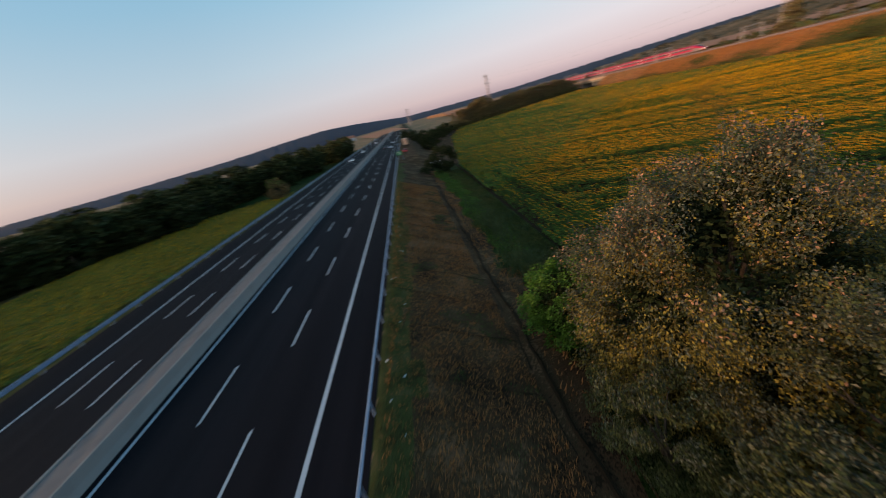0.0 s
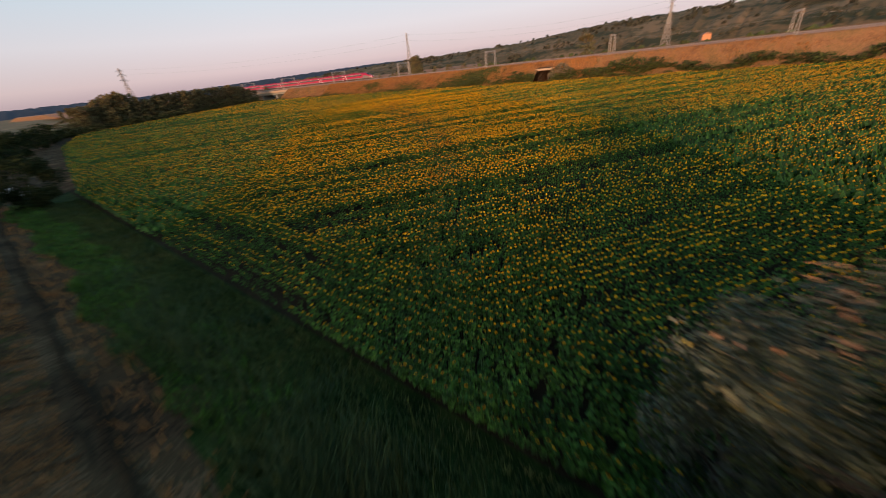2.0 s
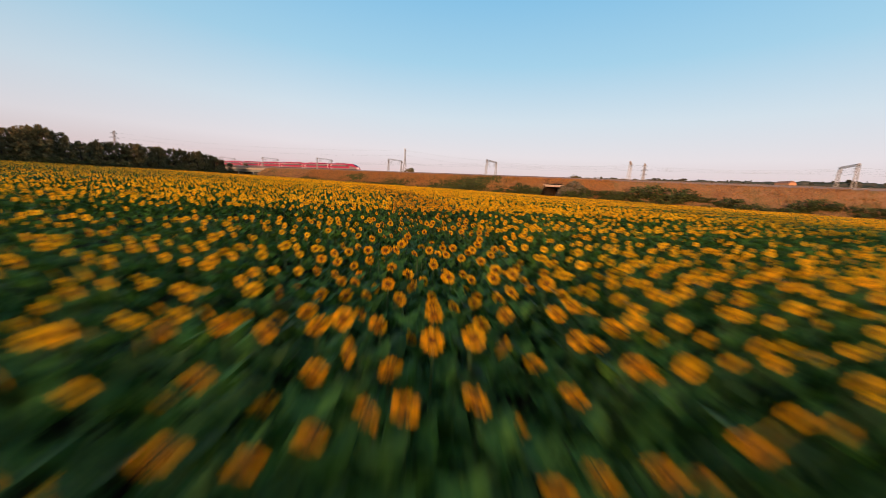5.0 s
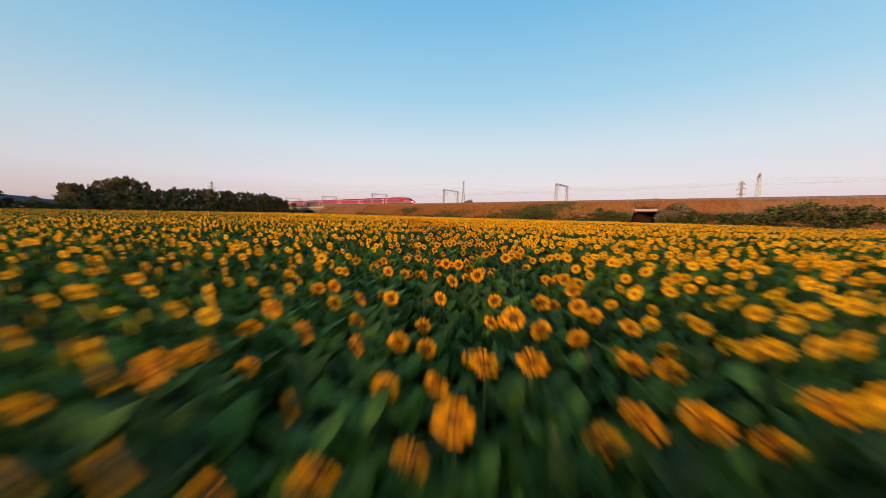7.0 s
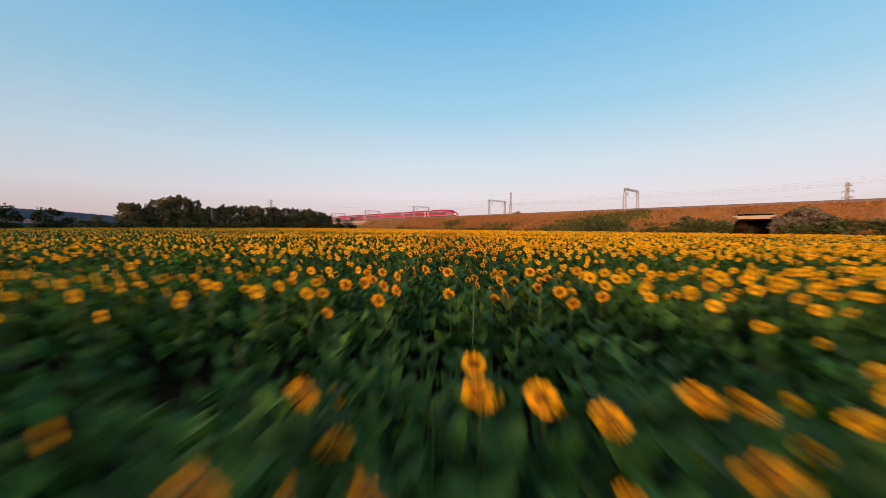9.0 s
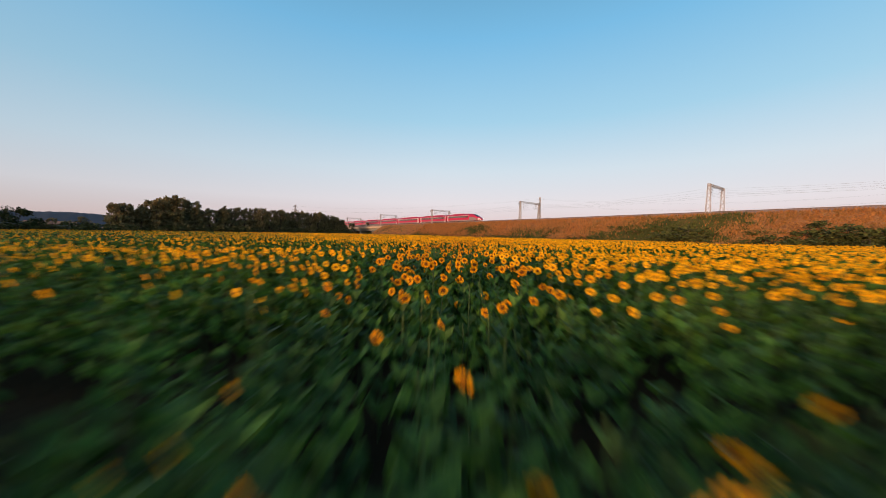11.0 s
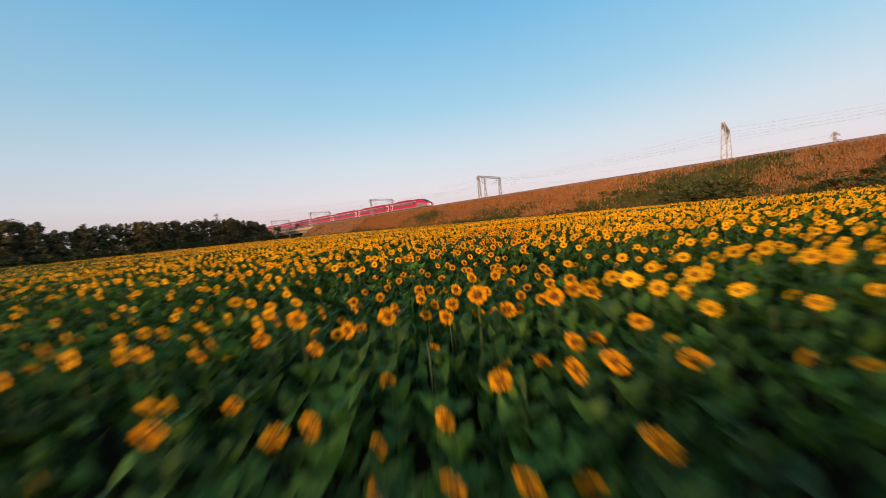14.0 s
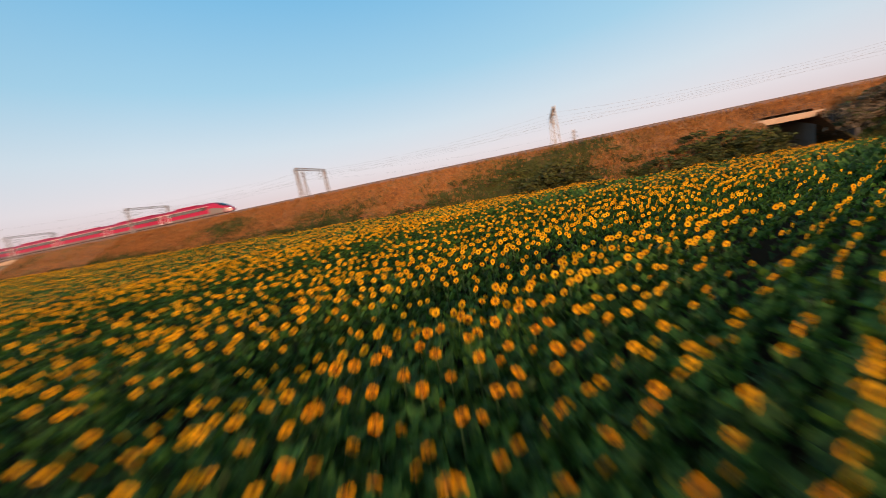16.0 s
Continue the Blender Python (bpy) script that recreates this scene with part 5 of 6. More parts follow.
lr_ = np.random.default_rng(5)
boughs = [(0.5, 0.0, 13.2, 1.0), (0.9, -0.3, 12.3, 1.5), (-1.0, 0.3, 11.9, 1.2), (2.3, 0.4, 11.6, 1.3), (0.2, -1.2, 11.0, 1.8), (-5.2, 2.6, 8.6, 1.7), (-5.6, 1.0, 6.4, 1.8), (-3.2, 0.6, 10.6, 1.4), (-3.6, -3.2, 4.2, 1.9), (-1.6, -4.6, 3.2, 2.0), (-5.0, -1.4, 4.0, 1.8), (-2.6, -4.4, 6.2, 1.8), (0.6, -5.4, 5.0, 2.0), (-4.4, -2.2, 7.4, 1.7), (-6.0, 0.4, 4.2, 1.6), (2.6, -5.2, 3.4, 2.0), (-1.0, -5.0, 1.8, 1.8)]
for k in range(38):
    zz = lr_.uniform(0.12, 0.80)
    qq, aa = 6.6 * min(1.0, 0.72 + 0.7 * zz, 1.9 * (1.0 - zz) ** 0.8) * math.sqrt(lr_.uniform(0.25, 1.0)), k * 2.4 + lr_.uniform(-0.4, 0.4)
    boughs.append((qq * math.cos(aa), qq * math.sin(aa), zz * 14.0, lr_.uniform(1.1, 1.9)))
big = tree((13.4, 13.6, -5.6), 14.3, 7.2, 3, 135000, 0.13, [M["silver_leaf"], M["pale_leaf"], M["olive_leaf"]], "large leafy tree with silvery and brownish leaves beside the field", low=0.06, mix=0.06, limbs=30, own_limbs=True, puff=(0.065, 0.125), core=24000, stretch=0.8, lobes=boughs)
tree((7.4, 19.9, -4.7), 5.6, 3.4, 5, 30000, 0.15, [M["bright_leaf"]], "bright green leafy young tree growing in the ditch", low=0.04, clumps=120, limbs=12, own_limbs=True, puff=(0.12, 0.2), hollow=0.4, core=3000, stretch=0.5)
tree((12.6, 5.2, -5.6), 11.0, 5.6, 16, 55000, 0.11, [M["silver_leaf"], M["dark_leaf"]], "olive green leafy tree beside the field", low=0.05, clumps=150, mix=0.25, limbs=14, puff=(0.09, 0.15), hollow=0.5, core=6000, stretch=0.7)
tree((6.9, 9.4, -4.4), 5.4, 3.0, 17, 20000, 0.105, [M["dark_leaf"], M["silver_leaf"]], "dense grey-green shrub under the big tree", low=0.03, clumps=80, mix=0.3, name="shrub", puff=(0.12, 0.2))
tree((8.2, 5.2, -4.6), 6.0, 3.2, 18, 20000, 0.105, [M["dark_leaf"], M["silver_leaf"]], "dense grey-green shrub under the big tree", low=0.03, clumps=80, mix=0.4, name="shrub", puff=(0.12, 0.2))
tree((8.0, 13.5, -4.8), 4.2, 2.8, 6, 9000, 0.14, [M["dark_leaf"]], "dark green shrub at the foot of the big tree", low=0.05, clumps=30, name="shrub")
tree((15.5, 20.0, -5.7), 6.2, 2.8, 9, 9000, 0.17, [M["silver_leaf"], M["dark_leaf"]], "grey-green shrub beside the big tree", low=0.06, clumps=40, name="shrub")
tree((8.2, 104.0, -4.4), 7.2, 4.6, 7, 11000, 0.30, [M["deep_leaf"]], "dark green bushy tree at the field's edge", low=0.05, clumps=40)
tree((3.5, 99.0, -3.0), 2.6, 2.4, 8, 2500, 0.25, [M["deep_leaf"]], "low dark green shrub on the verge", low=0.05, clumps=20, name="shrub")
for k, (tx, ty, th) in enumerate(((10, 178, 7), (14, 190, 8), (8, 205, 7), (16, 215, 8), (22, 230, 8), (5, 240, 7), (12, 255, 8), (-1, 262, 6), (28, 248, 8))):
    tree((tx, ty, float(land(tx, ty))), th, th * .6, 20 + k, 2000, 0.6, [M["deep_leaf"]], "dark green bushy tree beside the motorway", low=0.05, clumps=30, group="roadside trees")

# the wood along the river
front = [(44, 272), (62, 275), (84, 281), (108, 289), (132, 296), (150, 302)]
count = 0
proto = {}
for k in range(96):
    q = k / 95 * (len(front) - 1)
    i = min(int(q), len(front) - 2)
    bx, by = np.array(front[i]) * (1 - (q - i)) + np.array(front[i + 1]) * (q - i)
    bx, by = bx + rng.normal(0, 0.8), by + rng.uniform(1, 11) + 2
    h = np.interp(q / (len(front) - 1), [0, 0.10, 0.16, 0.24, 0.30, 0.6, 0.92, 1], [8, 13.5, 17, 17.5, 13.5, 14.5, 13, 9]) * rng.uniform(0.86, 1.08)
    kind = k % 7
    place = (bx, by, float(field_ground(bx, min(by, 300))) - 0.3)
    if kind not in proto:
        proto[kind] = tree(place, 13.0, 3.3, 60 + kind, 2300, 0.52, [M["wood_leaf"], M["warm_leaf"]], "brownish green poplar-like tree in the river wood", shape="peaked" if kind % 3 == 0 else "tall", low=0.02, clumps=70, mix=0.5, puff=(0.07, 0.16), hollow=0.2, limbs=4, group="river wood trees", stretch=0.5)
    else:
        s = h / 13.0
        thin = 0.72 if k % 3 == 1 else rng.uniform(0.95, 1.2)
        copy_thing(proto[kind], Matrix.LocRotScale(place, Euler((0, 0, rng.uniform(0, 6.28))), (s * thin, s * thin, s)))
brush = tree((50, 273.5, -4.0), 4.0, 3.4, 70, 900, 0.52, [M["dark_leaf"], M["wood_leaf"]], "dark bushy undergrowth at the edge of the river wood", low=0.02, clumps=40, mix=0.3, name="shrub", puff=(0.12, 0.24), limbs=4, group="river wood undergrowth")
for k in range(44):
    bx = 20 + 132 * (k + rng.uniform(0, 1)) / 44
    by = np.interp(bx, [12] + [p[0] for p in front], [266] + [p[1] for p in front]) + rng.uniform(1, 6)
    s = rng.uniform(0.7, 1.15)
    copy_thing(brush, Matrix.LocRotScale((bx, by, float(field_ground(bx, min(by, 300))) - 0.3), Euler((0, 0, bx)), (s * 1.2, s * 1.2, s)))
for k in range(20):
    bx = rng.uniform(40, 160)
    by = np.interp(bx, [p[0] for p in front], [p[1] for p in front]) + rng.uniform(14, 30)
    s = rng.uniform(0.75, 0.98)
    copy_thing(proto[k % 7], Matrix.LocRotScale((bx, by, -3.6), Euler((0, 0, rng.uniform(0, 6.28))), (s, s, s)))
for bx, by, s in ((156, 330, .62), (160, 338, .7), (30, 268, .42), (22, 262, .38), (36, 276, .5), (12, 275, .4), (3, 285, .4), (48, 281, .5)):
    copy_thing(proto[int(bx) % 7], Matrix.LocRotScale((bx, by, -3.4), Euler((0, 0, bx)), (s * 1.3, s * 1.3, s)))
# trees beyond the railway
for k in range(26):
    a = rng.uniform(-330, -20)
    o = rng.uniform(-150, -40)
    bx, by = rail_xy(a, o)
    s = rng.uniform(0.55, 0.9)
    copy_thing(proto[k % 7], Matrix.LocRotScale((bx, by, -3.5), Euler((0, 0, rng.uniform(0, 6.28))), (s * 1.4, s * 1.4, s)))
for a, o, s in ((-30, -60, .95), (-34, -62, .9), (108, -40, .72), (110, -43, .66)):
    bx, by = rail_xy(a, o)
    copy_thing(proto[int(a) % 7], Matrix.LocRotScale((bx, by, -3.5), Euler((0, 0, a)), (s * 1.5, s * 1.5, s)))
for bx, by, top in (
    (172.3, 322.4, 7.8),
    (191.8, 322.8, 9.5),
    (204.8, 326.4, 10.5),
    (212.1, 315.6, 11.1),
    (251.6, 304.0, 10.2),
    (283.0, 302.2, 7.2),
        (388, 337, 22.5), (396, 349, 22.0), (377, 331, 20.0), (408, 135, 20.3)):
    h = top + 2.0
    copy_thing(proto[int(bx) % 7], Matrix.LocRotScale((bx, by, -2.0), Euler((0, 0, bx)), (h / 13 * 1.5, h / 13 * 1.5, h / 13)))
# bushes at the foot of the bank
shrub = tree((*rail_xy(55, 13.2), -4.4), 3.6, 2.8, 90, 580, 0.58, [M["dark_leaf"], M["bank_green"]], "dark green bush at the foot of the embankment", low=0.05, clumps=26, name="shrub", group="embankment bushes", mix=0.15)
for a, o, s in ((52, 13.6, .8), (60, 13.0, .7), (44, 13.8, .45), (68, 13.4, .55), (76, 12.6, .7), (81, 12.0, 1.0), (79, 9.5, .9), (83, 10.0, .8), (74, 10.5, .8), (70, 12, .8), (76, 8.0, .8), (97, 12, 1.0), (103, 12.8, .9), (101, 9, .8), (110, 12.5, .8), (117, 9.5, 1.2), (122, 8.5, 1.3), (127, 9.0, 1.2), (132, 8.5, 1.1), (56, 11.0, 1.2), (53.5, 12.2, 1.1), (51, 12.8, .9),
                (120, 13, .6), (128, 12.6, .7), (137, 13.2, .6), (146, 12.8, .7), (155, 13.2, .8), (25, 13.6, .35), (-20, 13.8, .4), (-24, 13.9, .3), (8, 13.8, .3), (-60, 13.6, .35), (170, 13, .7), (185, 13, .8), (200, 13.2, .7), (-92, 13, .5), (-104, 12, .6), *[(float(q), 10.8 + 1.8 * math.sin(q * 2.3), 0.78 + 0.25 * math.sin(q * 1.7)) for q in range(100, 240, 3)]):
    bx, by = rail_xy(a, o)
    z0 = float(on_bank(np.array([a]), np.array([min(o, 13.8)]))[2][0]) - 0.2
    copy_thing(shrub, Matrix.LocRotScale((bx, by, z0), Euler((0, 0, a)), (s * 1.25, s * 1.25, s * .85)))

thicket = tree((*rail_xy(94.2, 7.2), -3.6), 5.6, 3.0, 92, 5200, 0.34, [M["dry_twig"], M["bank_green"]], "grey-brown dry thicket beside the underpass", low=0.03, clumps=60, name="shrub", mix=0.10, limbs=14, group="dry thickets", puff=(0.12, 0.22))
for a, o, s in ((97.0, 8.0, 0.9), (99.6, 9.2, 0.75), (92.9, 9.8, 0.5)):
    bx, by = rail_xy(a, o)
    copy_thing(thicket, Matrix.LocRotScale((bx, by, float(on_bank(np.array([a]), np.array([o]))[2][0]) - 0.3), Euler((0, 0, a)), (s, s, s * 0.85)))

weed = tree((*rail_xy(20, 12.8), -4.2), 2.4, 2.4, 91, 430, 0.48, [M["bank_green"], M["dark_leaf"]], "yellow-green weedy bush on the embankment slope", low=0.03, clumps=22, name="shrub", group="embankment weeds", mix=0.2)
wr = np.random.default_rng(12)
for k in range(84):
    a, o = wr.uniform(24, 86) if k < 60 else wr.uniform(94, 230), wr.uniform(6.5, 13.6)
    if k % 3 == 0:
        a, o = wr.uniform(-95, 30), wr.uniform(11.5, 13.8)
    s = wr.uniform(0.3, 0.75)
    bx, by = rail_xy(a, o)
    copy_thing(weed, Matrix.LocRotScale((bx, by, float(on_bank(np.array([a]), np.array([min(o, 13.8)]))[2][0]) - 0.2), Euler((0, 0, a)), (s * 1.4, s * 1.4, s * .8)))

# ---- the far side of the motorway ----
x, y = scatter(78000, -130, -42.5, -10, 150)
ok = (y < 124 + (x + 43) * 0.25) & (x > -95 + 0.12 * y)
x, y = x[ok], y[ok]
n = len(x)
ang = rng.uniform(0, 2 * np.pi, n)
C = np.stack([x, y, -1.3 + 1.0 + rng.normal(0, 0.08, n)], 1)
d0, d1 = np.stack([np.cos(ang), np.sin(ang), 0 * ang], 1), np.stack([-np.sin(ang), np.cos(ang), 0 * ang], 1)
dz = np.array([0, 0, 1.0])
P = np.stack([C + .1 * dz, C + .42 * d0 - .2 * dz, C + .42 * d1 - .2 * dz, C - .42 * d0 - .2 * dz, C - .42 * d1 - .2 * dz, C + .06 * d0 + .2 * dz, C - .06 * d0 + .2 * dz, C + .30 * dz], 1).reshape(-1, 3)
i = np.arange(n)[:, None] * 8
T = np.concatenate([i + [0, 1, 2], i + [0, 3, 4], i + [5, 6, 7]])
crop = new("far_side_crop", big_mesh("far_side_crop", P, T, [M["leaf"], M["petal"], M["crop_leaf"]], np.concatenate([np.where(rng.random(2 * n) < 0.8, 2, 0), np.where(rng.random(n) < 0.5, 1, 2)])))
tagged(crop, "yellow-green sunflower crop beyond the motorway", "sunflowers", kind="stuff")
dark = {}
for k in range(170):
    # from 125 on: unseen trees added southward to block sun from the near field
    q = k / 124 if k < 125 else -(k - 125) / 90
    bx = np.interp(q, [-0.5, 0, .45, .8, 1], [-150, -118, -76, -50, -44]) + rng.normal(0, 3) - rng.uniform(0, 14)
    by = np.interp(q, [-0.5, 0, .45, .8, 1], [-150, 50, 108, 185, 300]) + rng.normal(0, 5)
    s = rng.uniform(0.8, 1.15) * (1.08 if k >= 125 else 1.0)
    if k < 4:
        dark[k] = tree((bx, by, -1.6), 13.0, 4.8, 160 + k, 1050, 1.1, [M["deep_leaf"], M["dark_leaf"]], "dark green leafy tree in the wood beyond the motorway, extended to block sun", low=0.03, clumps=70, mix=0.25, puff=(0.14, 0.26), hollow=0.3, limbs=2, group="wood beyond the motorway")
    else:
        copy_thing(dark[k % 4], Matrix.LocRotScale((bx, by, -1.6), Euler((0, 0, rng.uniform(0, 6.28))), (s * 1.15, s * 1.15, s)))
tree((-46, 118, -1.3), 7.5, 4.2, 95, 6000, 0.35, [M["warm_leaf"], M["bright_leaf"]], "yellowish green bushy tree beside the motorway", low=0.04, clumps=40, mix=0.15)


# ---- hills ----
def ridge(name, label, table, R, mat, depth, seed, base=-8.0, rough=1.0):
    """A line of hills at a distance R: table gives compass degrees and the height of the skyline in degrees."""
    azs = np.arange(table[0][0], table[-1][0] + 0.1, 0.25)
    vs, fs = [], []
    rings = 7
    for a in azs:
        e = lerp_table(a, table)
        top = 3.0 + R * math.tan(radians(e)) + rough * R * 0.0016 * (fbm(a * 3, seed, 0.9) + 0.7 * fbm(a * 3, seed, 4.0))
        for j in range(rings):
            f = j / (rings - 1)
            rr = R - depth * (1 - f)
            zz = base + (top - base) * (f ** 0.75) + (rough * R * 0.002 * fbm(a * 2, rr * 0.01, 0.7, seed) if 0 < j < rings - 1 else 0)
            vs.append((60 + rr * math.sin(radians(a)), 60 + rr * math.cos(radians(a)), zz))
        vs.append((60 + (R + 400) * math.sin(radians(a)), 60 + (R + 400) * math.cos(radians(a)), base))
    m = rings + 1
    for i in range(len(azs) - 1):
        for j in range(m - 1):
            k = i * m + j
            fs.append((k, k + 1, k + m + 1, k + m))
    tagged(part(name, (vs, fs), mat, smooth=True), label, "hills", kind="structure")


ridge("backdrop_ridge", "distant wooded ridge coloured blue for haze", [(-75, 0.8), (-48, 0.85), (-36, 1.05), (-26, 1.35), (-19, 1.75), (-13, 1.95), (-8, 1.6), (0, 0.7), (17, 0.55), (32, 1.0), (44, 1.3), (60, 1.2), (80, 1.0)], 3300, M["ridge"], 900, 2.0)
def tufts(name, label, places, sizes, mat, seed):
    '''Far trees: uneven many-sided crowns, joined.'''
    r = np.random.default_rng(seed)
    n = len(places)
    dirs = np.array([(math.cos(a) * c, math.sin(a) * c, s_) for c, s_ in ((0.85, -0.35), (1.0, 0.25), (0.6, 0.8)) for a in np.arange(6) * math.pi / 3 + s_])
    dirs = np.concatenate([dirs, [[0, 0, 1.05]]])
    V = np.asarray(places)[:, None] + dirs[None] * np.asarray(sizes)[:, None, None] * r.uniform(0.6, 1.25, (n, len(dirs), 1)) * np.array([1, 1, 0.9])
    T = []
    for q in range(2):
        for k in range(6):
            a, b = q * 6 + k, q * 6 + (k + 1) % 6
            T += [(a, b, b + 6), (a, b + 6, a + 6)]
    T += [(12 + k, 12 + (k + 1) % 6, 18) for k in range(6)]
    T = (np.array(T)[None] + (np.arange(n) * len(dirs))[:, None, None]).reshape(-1, 3)
    ob = new(name, big_mesh(name, V.reshape(-1, 3), T, [mat]))
    tagged(ob, label, "trees", kind="stuff")


HILLS = [(28, 0.3), (44, 1.3), (53, 1.5), (67, 1.9), (72, 2.4), (79, 2.9), (90, 3.05), (99, 3.15), (106, 3.3), (112, 3.0), (118, 3.1), (125, 3.5), (150, 2.8)]
ridge("backdrop_hills", "wooded hills with vineyards beyond the railway", HILLS, 1250, M["hill"], 620, 5.0, rough=1.6)
hr = np.random.default_rng(44)
pl, sz = [], []
for k in range(4400):
    a, f = hr.uniform(34, 140), hr.uniform(0.05, 1.0)
    wood = fbm(a * 0.9, f * 6, 0.35, 9.0)
    if (wood < 0.27 or a > 109) and hr.random() < (0.94 if a < 109 else 0.985):
        continue
    if a < 68 and f > 0.8 and hr.random() < 0.5:
        continue
    if 99.5 < a < 103.5 and f > 0.3 and f < 0.75:
        continue
    rr = 630 + 620 * f
    e = lerp_table(a, HILLS)
    top = 3.0 + 1250 * math.tan(radians(e))
    pl.append((60 + rr * math.sin(radians(a)), 60 + rr * math.cos(radians(a)), -8 + (top + 8) * f ** 0.75 + 2.0))
    sz.append(hr.uniform(1.6, 5.0) * (0.8 + 0.3 * f))
for row in range(16):                     # vineyard rows below the farmhouse
    for k in range(34):
        a, f = 96.5 + k * 0.30 + row * 0.05, 0.36 + row * 0.012
        rr, top = 630 + 620 * f, 3.0 + 1250 * math.tan(radians(lerp_table(a, HILLS)))
        pl.append((60 + rr * math.sin(radians(a)), 60 + rr * math.cos(radians(a)), -8 + (top + 8) * f ** 0.75 + 0.5))
        sz.append(1.3)
tufts("hill_trees", "dark scattered trees on the hillside", pl, sz, M["hill_tree"], 3)
pl, sz = [], []
for k in range(420):
    a, rr = hr.uniform(20, 135), hr.uniform(330, 640)
    if fbm(a * 0.5, rr * 0.01, 0.8, 2.0) < 0.1:
        continue
    pl.append((60 + rr * math.sin(radians(a)), 60 + rr * math.cos(radians(a)), -1.0))
    sz.append(hr.uniform(2.5, 5.5))
tufts("plain_trees", "dark trees and hedges on the plain beyond the railway", pl, sz, M["dark_leaf"], 4)
for az0, az1, R0, R1, zz in ((3, 14, 420, 900, -2.6), (-11.5, -5.5, 520, 900, -1.0), (34, 60, 520, 900, 0.0)):
    q = [(60 + R * math.sin(radians(a)), 60 + R * math.cos(radians(a)), zz + (R - R0) * 0.014) for R in (R0, R1) for a in (az0, az1)]
    tagged(part("stubble_field", (q, [(0, 1, 3, 2)]), M["stubble"]), "harvested golden stubble field in the distance", "field", kind="structure")


def house(x, y, z, w, d, h, turn, label, wall="plaster"):
    hs = thing("house", label, "house", place=pose(x, y, z, 0, 0, turn))
    part("wall", boxes((-w / 2, w / 2, -d / 2, d / 2, -2, h)), M[wall], hs)
    part("roof", ([(-w / 2 - .4, -d / 2 - .4, h), (w / 2 + .4, -d / 2 - .4, h), (w / 2 + .4, d / 2 + .4, h), (-w / 2 - .4, d / 2 + .4, h), (-w / 2 - .4, 0, h + d * .28), (w / 2 + .4, 0, h + d * .28)],
                  [(0, 1, 5, 4), (2, 3, 4, 5), (1, 2, 5), (3, 0, 4), (3, 2, 1, 0)]), M["roof"], hs)
    for s in (-1, 1):
        for k in range(4):
            part("window", boxes((-w / 2 + (k + .7) * w / 4.4, -w / 2 + (k + .7) * w / 4.4 + 1.1, s * d / 2 - .04, s * d / 2 + .04, h * .45, h * .45 + 1.5)), M["pane"], hs)


def polar(a, R):
    return 60 + R * math.sin(radians(a)), 60 + R * math.cos(radians(a))


house(*polar(101.5, 1000), 44, 34, 14, 11, 30, "large orange plastered farmhouse on the hillside")
house(*polar(91, 620), 1.5, 26, 10, 5, 10, "low orange farm building below the hills")
house(*polar(86, 900), 22, 12, 9, 7, 40, "small orange house among trees on the hill")
house(*polar(74, 950), 14, 12, 9, 6, -20, "small pale house among trees on the hill", "hall")
house(*polar(-13.8, 930), -2.0, 60, 24, 8.0, 20, "pale industrial hall beyond the fields", "hall")


# ---- vehicles ----
def car(x, y, turn, paint, label, lights=False):
    c = thing("car", label, "car", "cars on the motorway", place=pose(x, y, 0.0, 0, 0, turn))
    side = [(-2.15, .35), (-2.15, .75), (-1.95, .92), (-1.35, 1.0), (-0.6, 1.42), (0.9, 1.45), (1.75, 1.02), (2.1, .95), (2.15, .4)]
    vs = [(s * (0.86 if z < 1.1 else 0.68), yy, z) for s in (1, -1) for yy, z in side]
    n = len(side)
    fs = [(i, (i + 1) % n, n + (i + 1) % n, n + i) for i in range(n)] + [tuple(range(n))[::-1], tuple(range(n, 2 * n))]
    bm = bmesh.new()
    bv = [bm.verts.new(v_) for v_ in vs]
    for f in fs:
        bm.faces.new([bv[i] for i in f])
    bmesh.ops.recalc_face_normals(bm, faces=bm.faces[:])
    bmesh.ops.bevel(bm, geom=bm.edges[:], offset=0.05, segments=1, affect='EDGES')
    body = part("body", bm, M[paint], c)
    part("windscreen", ([(-.66, -1.28, 1.03), (.66, -1.28, 1.03), (.58, -.66, 1.40), (-.58, -.66, 1.40)], [(0, 1, 2, 3)]), M["pane"], body, place=pose(0, -0.03, 0.02))
    part("rear_window", ([(-.66, 1.66, 1.07), (.66, 1.66, 1.07), (.58, .96, 1.42), (-.58, .96, 1.42)], [(3, 2, 1, 0)]), M["pane"], body, place=pose(0, 0.03, 0.02))
    for s in (1, -1):
        part("side_window", ([(s * .80, -1.0, 1.05), (s * .80, 1.4, 1.08), (s * .71, .85, 1.38), (s * .71, -.55, 1.38)], [(0, 1, 2, 3)]), M["pane"], body, place=pose(s * 0.03, 0, 0))
        part("headlight", boxes((s * .52, s * .80, -2.19, -2.1, .62, .76)), M["lamp_on"] if lights else M["white_bars"], body)
        part("tail_light", boxes((s * .55, s * .80, 2.1, 2.18, .7, .88)), M["car_red"], body)
        for yy in (-1.35, 1.35):
            w = part("wheel", rods([((s * .66, yy, .32), (s * .88, yy, .32))], 0.32, 14), M["rubber"], c)
            part("rim", rods([((s * .87, yy, .32), (s * .89, yy, .32))], 0.2, 10), M["galv"], w)
    return c


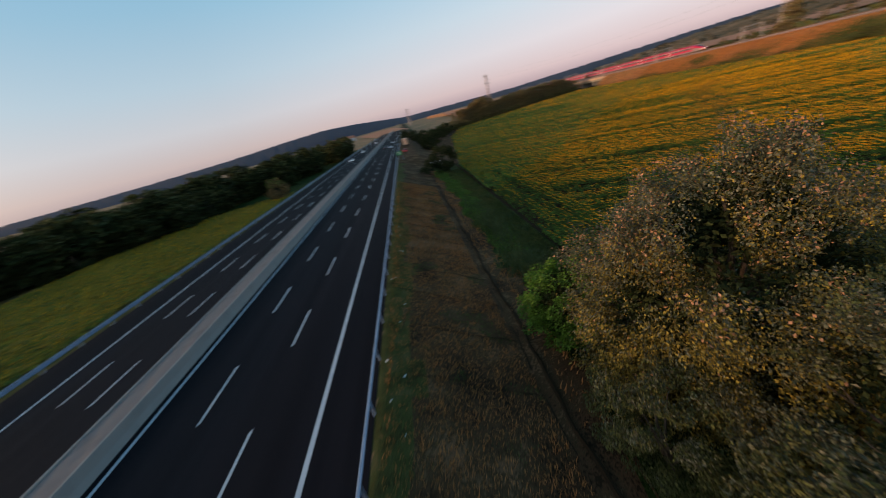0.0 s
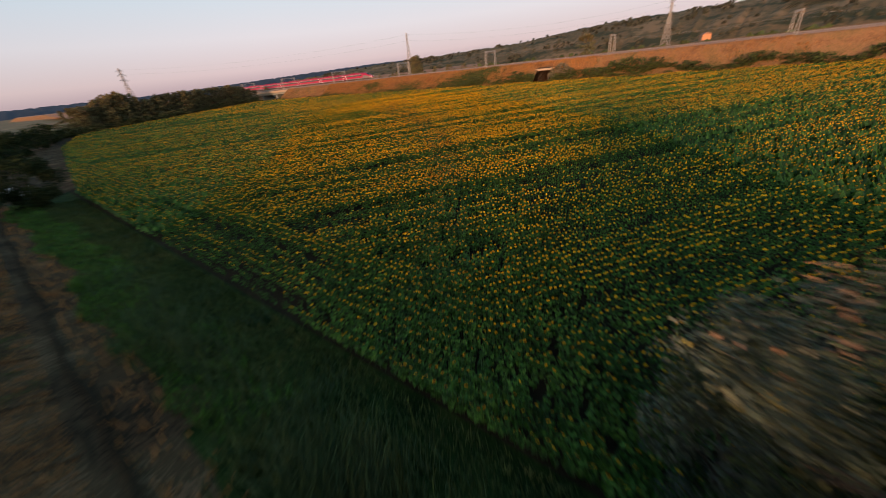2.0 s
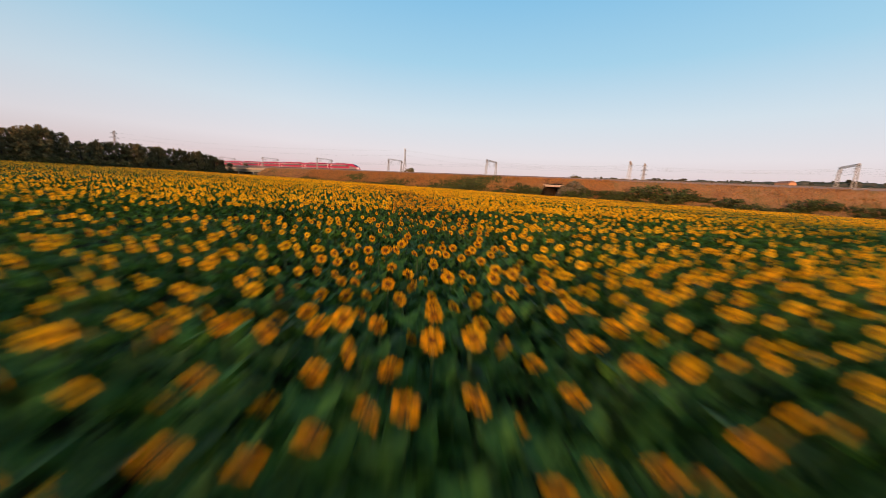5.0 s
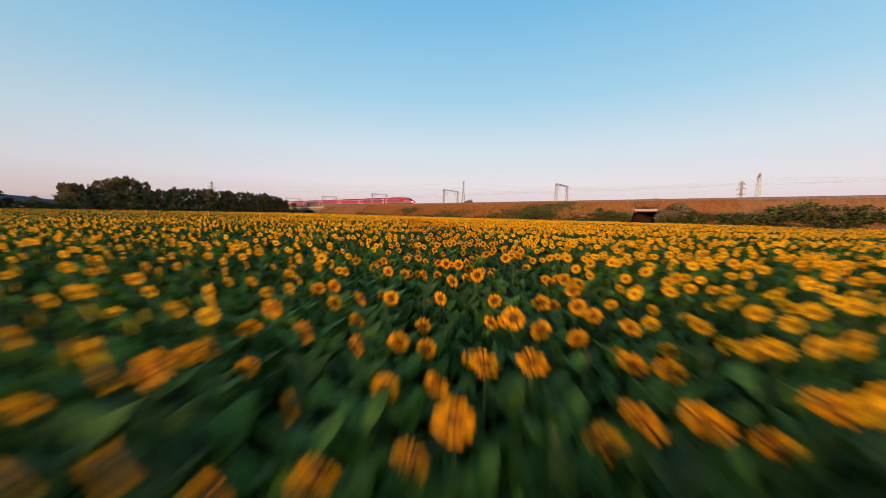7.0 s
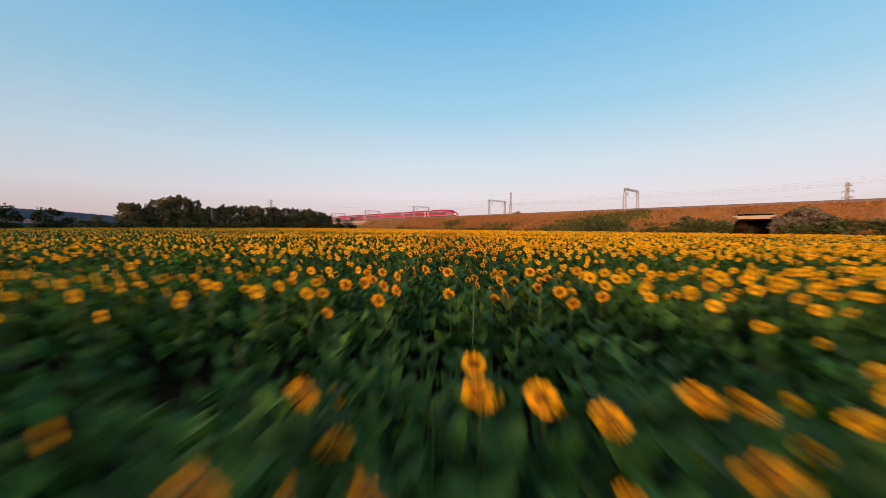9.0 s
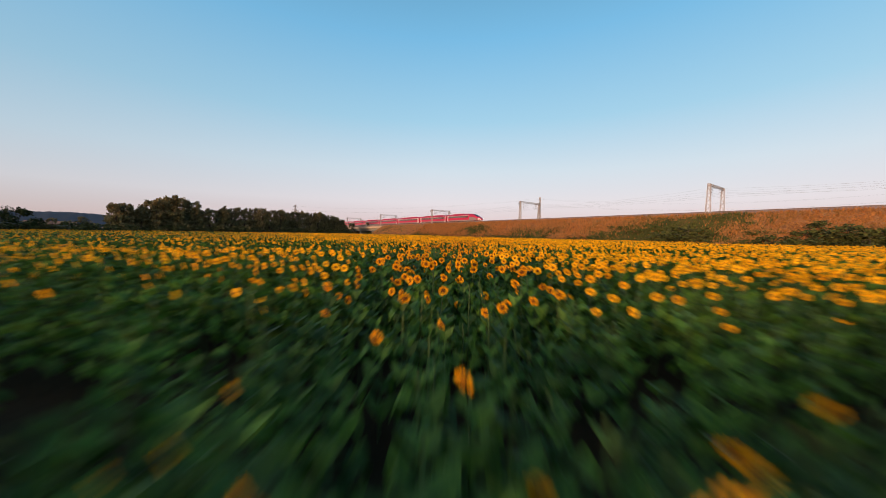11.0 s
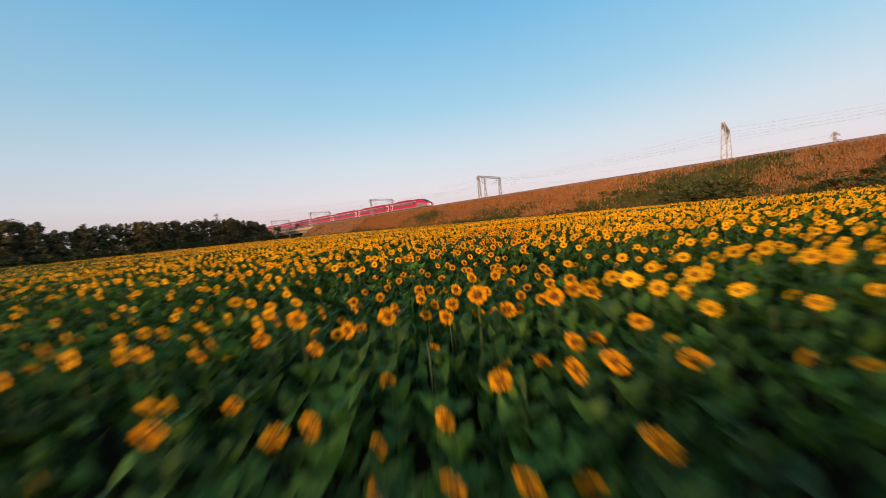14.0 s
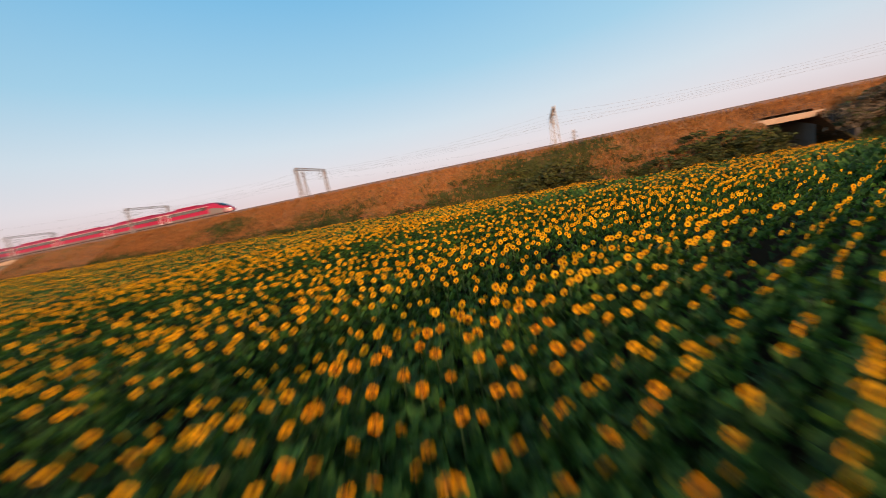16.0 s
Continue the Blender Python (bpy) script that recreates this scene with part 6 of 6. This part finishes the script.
car(-31.1, 188, 0, "car_white", "pale car with headlights on, driving on the far carriageway", True)
car(-31.0, 243, 0, "car_white", "white car on the far carriageway", True)
car(-28.0, 330, 0, "car_white", "white car on the far carriageway", True)
car(-10.4, 208, 180, "car_white", "white car seen from behind on the motorway")
car(-14.0, 214, 180, "car_dark", "dark car in the middle lane of the motorway")
car(-10.3, 256, 180, "car_white", "white car further along the motorway")
car(-14.0, 300, 180, "car_dark", "dark car further along the motorway")
car(-2.2, 154, 180, "car_red", "red car parked in the lay-by")

truck = thing("truck", "lorry with an orange tarpaulin trailer parked in the lay-by", "truck", place=pose(-1.2, 190, 0.0))
tr_b = part("trailer", boxes((-1.25, 1.25, -5, 8.2, 1.1, 3.9), bevel=0.05), M["tarpaulin"], truck, "orange tarpaulin trailer")
part("chassis", boxes((-1.1, 1.1, -4.8, 8, 0.8, 1.1)), M["under"], truck)
cab = part("cab", boxes((-1.22, 1.22, 8.7, 10.9, 0.7, 3.3), bevel=0.15), M["car_white"], truck)
part("windscreen", boxes((-1.0, 1.0, 10.88, 10.93, 1.9, 2.9)), M["pane"], cab)
for yy in (-3.6, -2.3, 7.2, 9.8):
    for s in (1, -1):
        part("wheel", rods([((s * .85, yy, .5), (s * 1.2, yy, .5))], 0.5, 14), M["rubber"], truck)

sign = thing("road_sign", "green motorway sign on two posts beside the guardrail", "sign", place=pose(-4.2, 128, float(land(-4.2, 128))))
part("panel", boxes((-1.0, 1.0, -.04, .04, 1.7, 3.0), bevel=0.02), M["sign_green"], sign)
part("lettering", boxes((-.8, .5, -.05, -.041, 2.6, 2.72), (-.8, .2, -.05, -.041, 2.3, 2.42), (-.8, .7, -.05, -.041, 2.0, 2.12)), M["white_bars"], sign, "white bars of lettering")
for s in (-.8, .8):
    part("post", rods([((s, .08, -.2), (s, .08, 3.1))], 0.05, 8), M["galv"], sign)
white = thing("car", "white van parked behind the dark bush on the verge", "car", place=pose(7.4, 118, float(land(7.4, 118)), 0, 0, 40))
part("body", boxes((-.9, .9, -2.3, 2.2, .4, 1.9), bevel=0.2), M["car_white"], white)
part("windscreen", boxes((-.75, .75, -2.34, -2.28, 1.15, 1.7)), M["pane"], white)
for s in (1, -1):
    for yy in (-1.4, 1.4):
        part("wheel", rods([((s * .7, yy, .33), (s * .93, yy, .33))], 0.33, 12), M["rubber"], white)
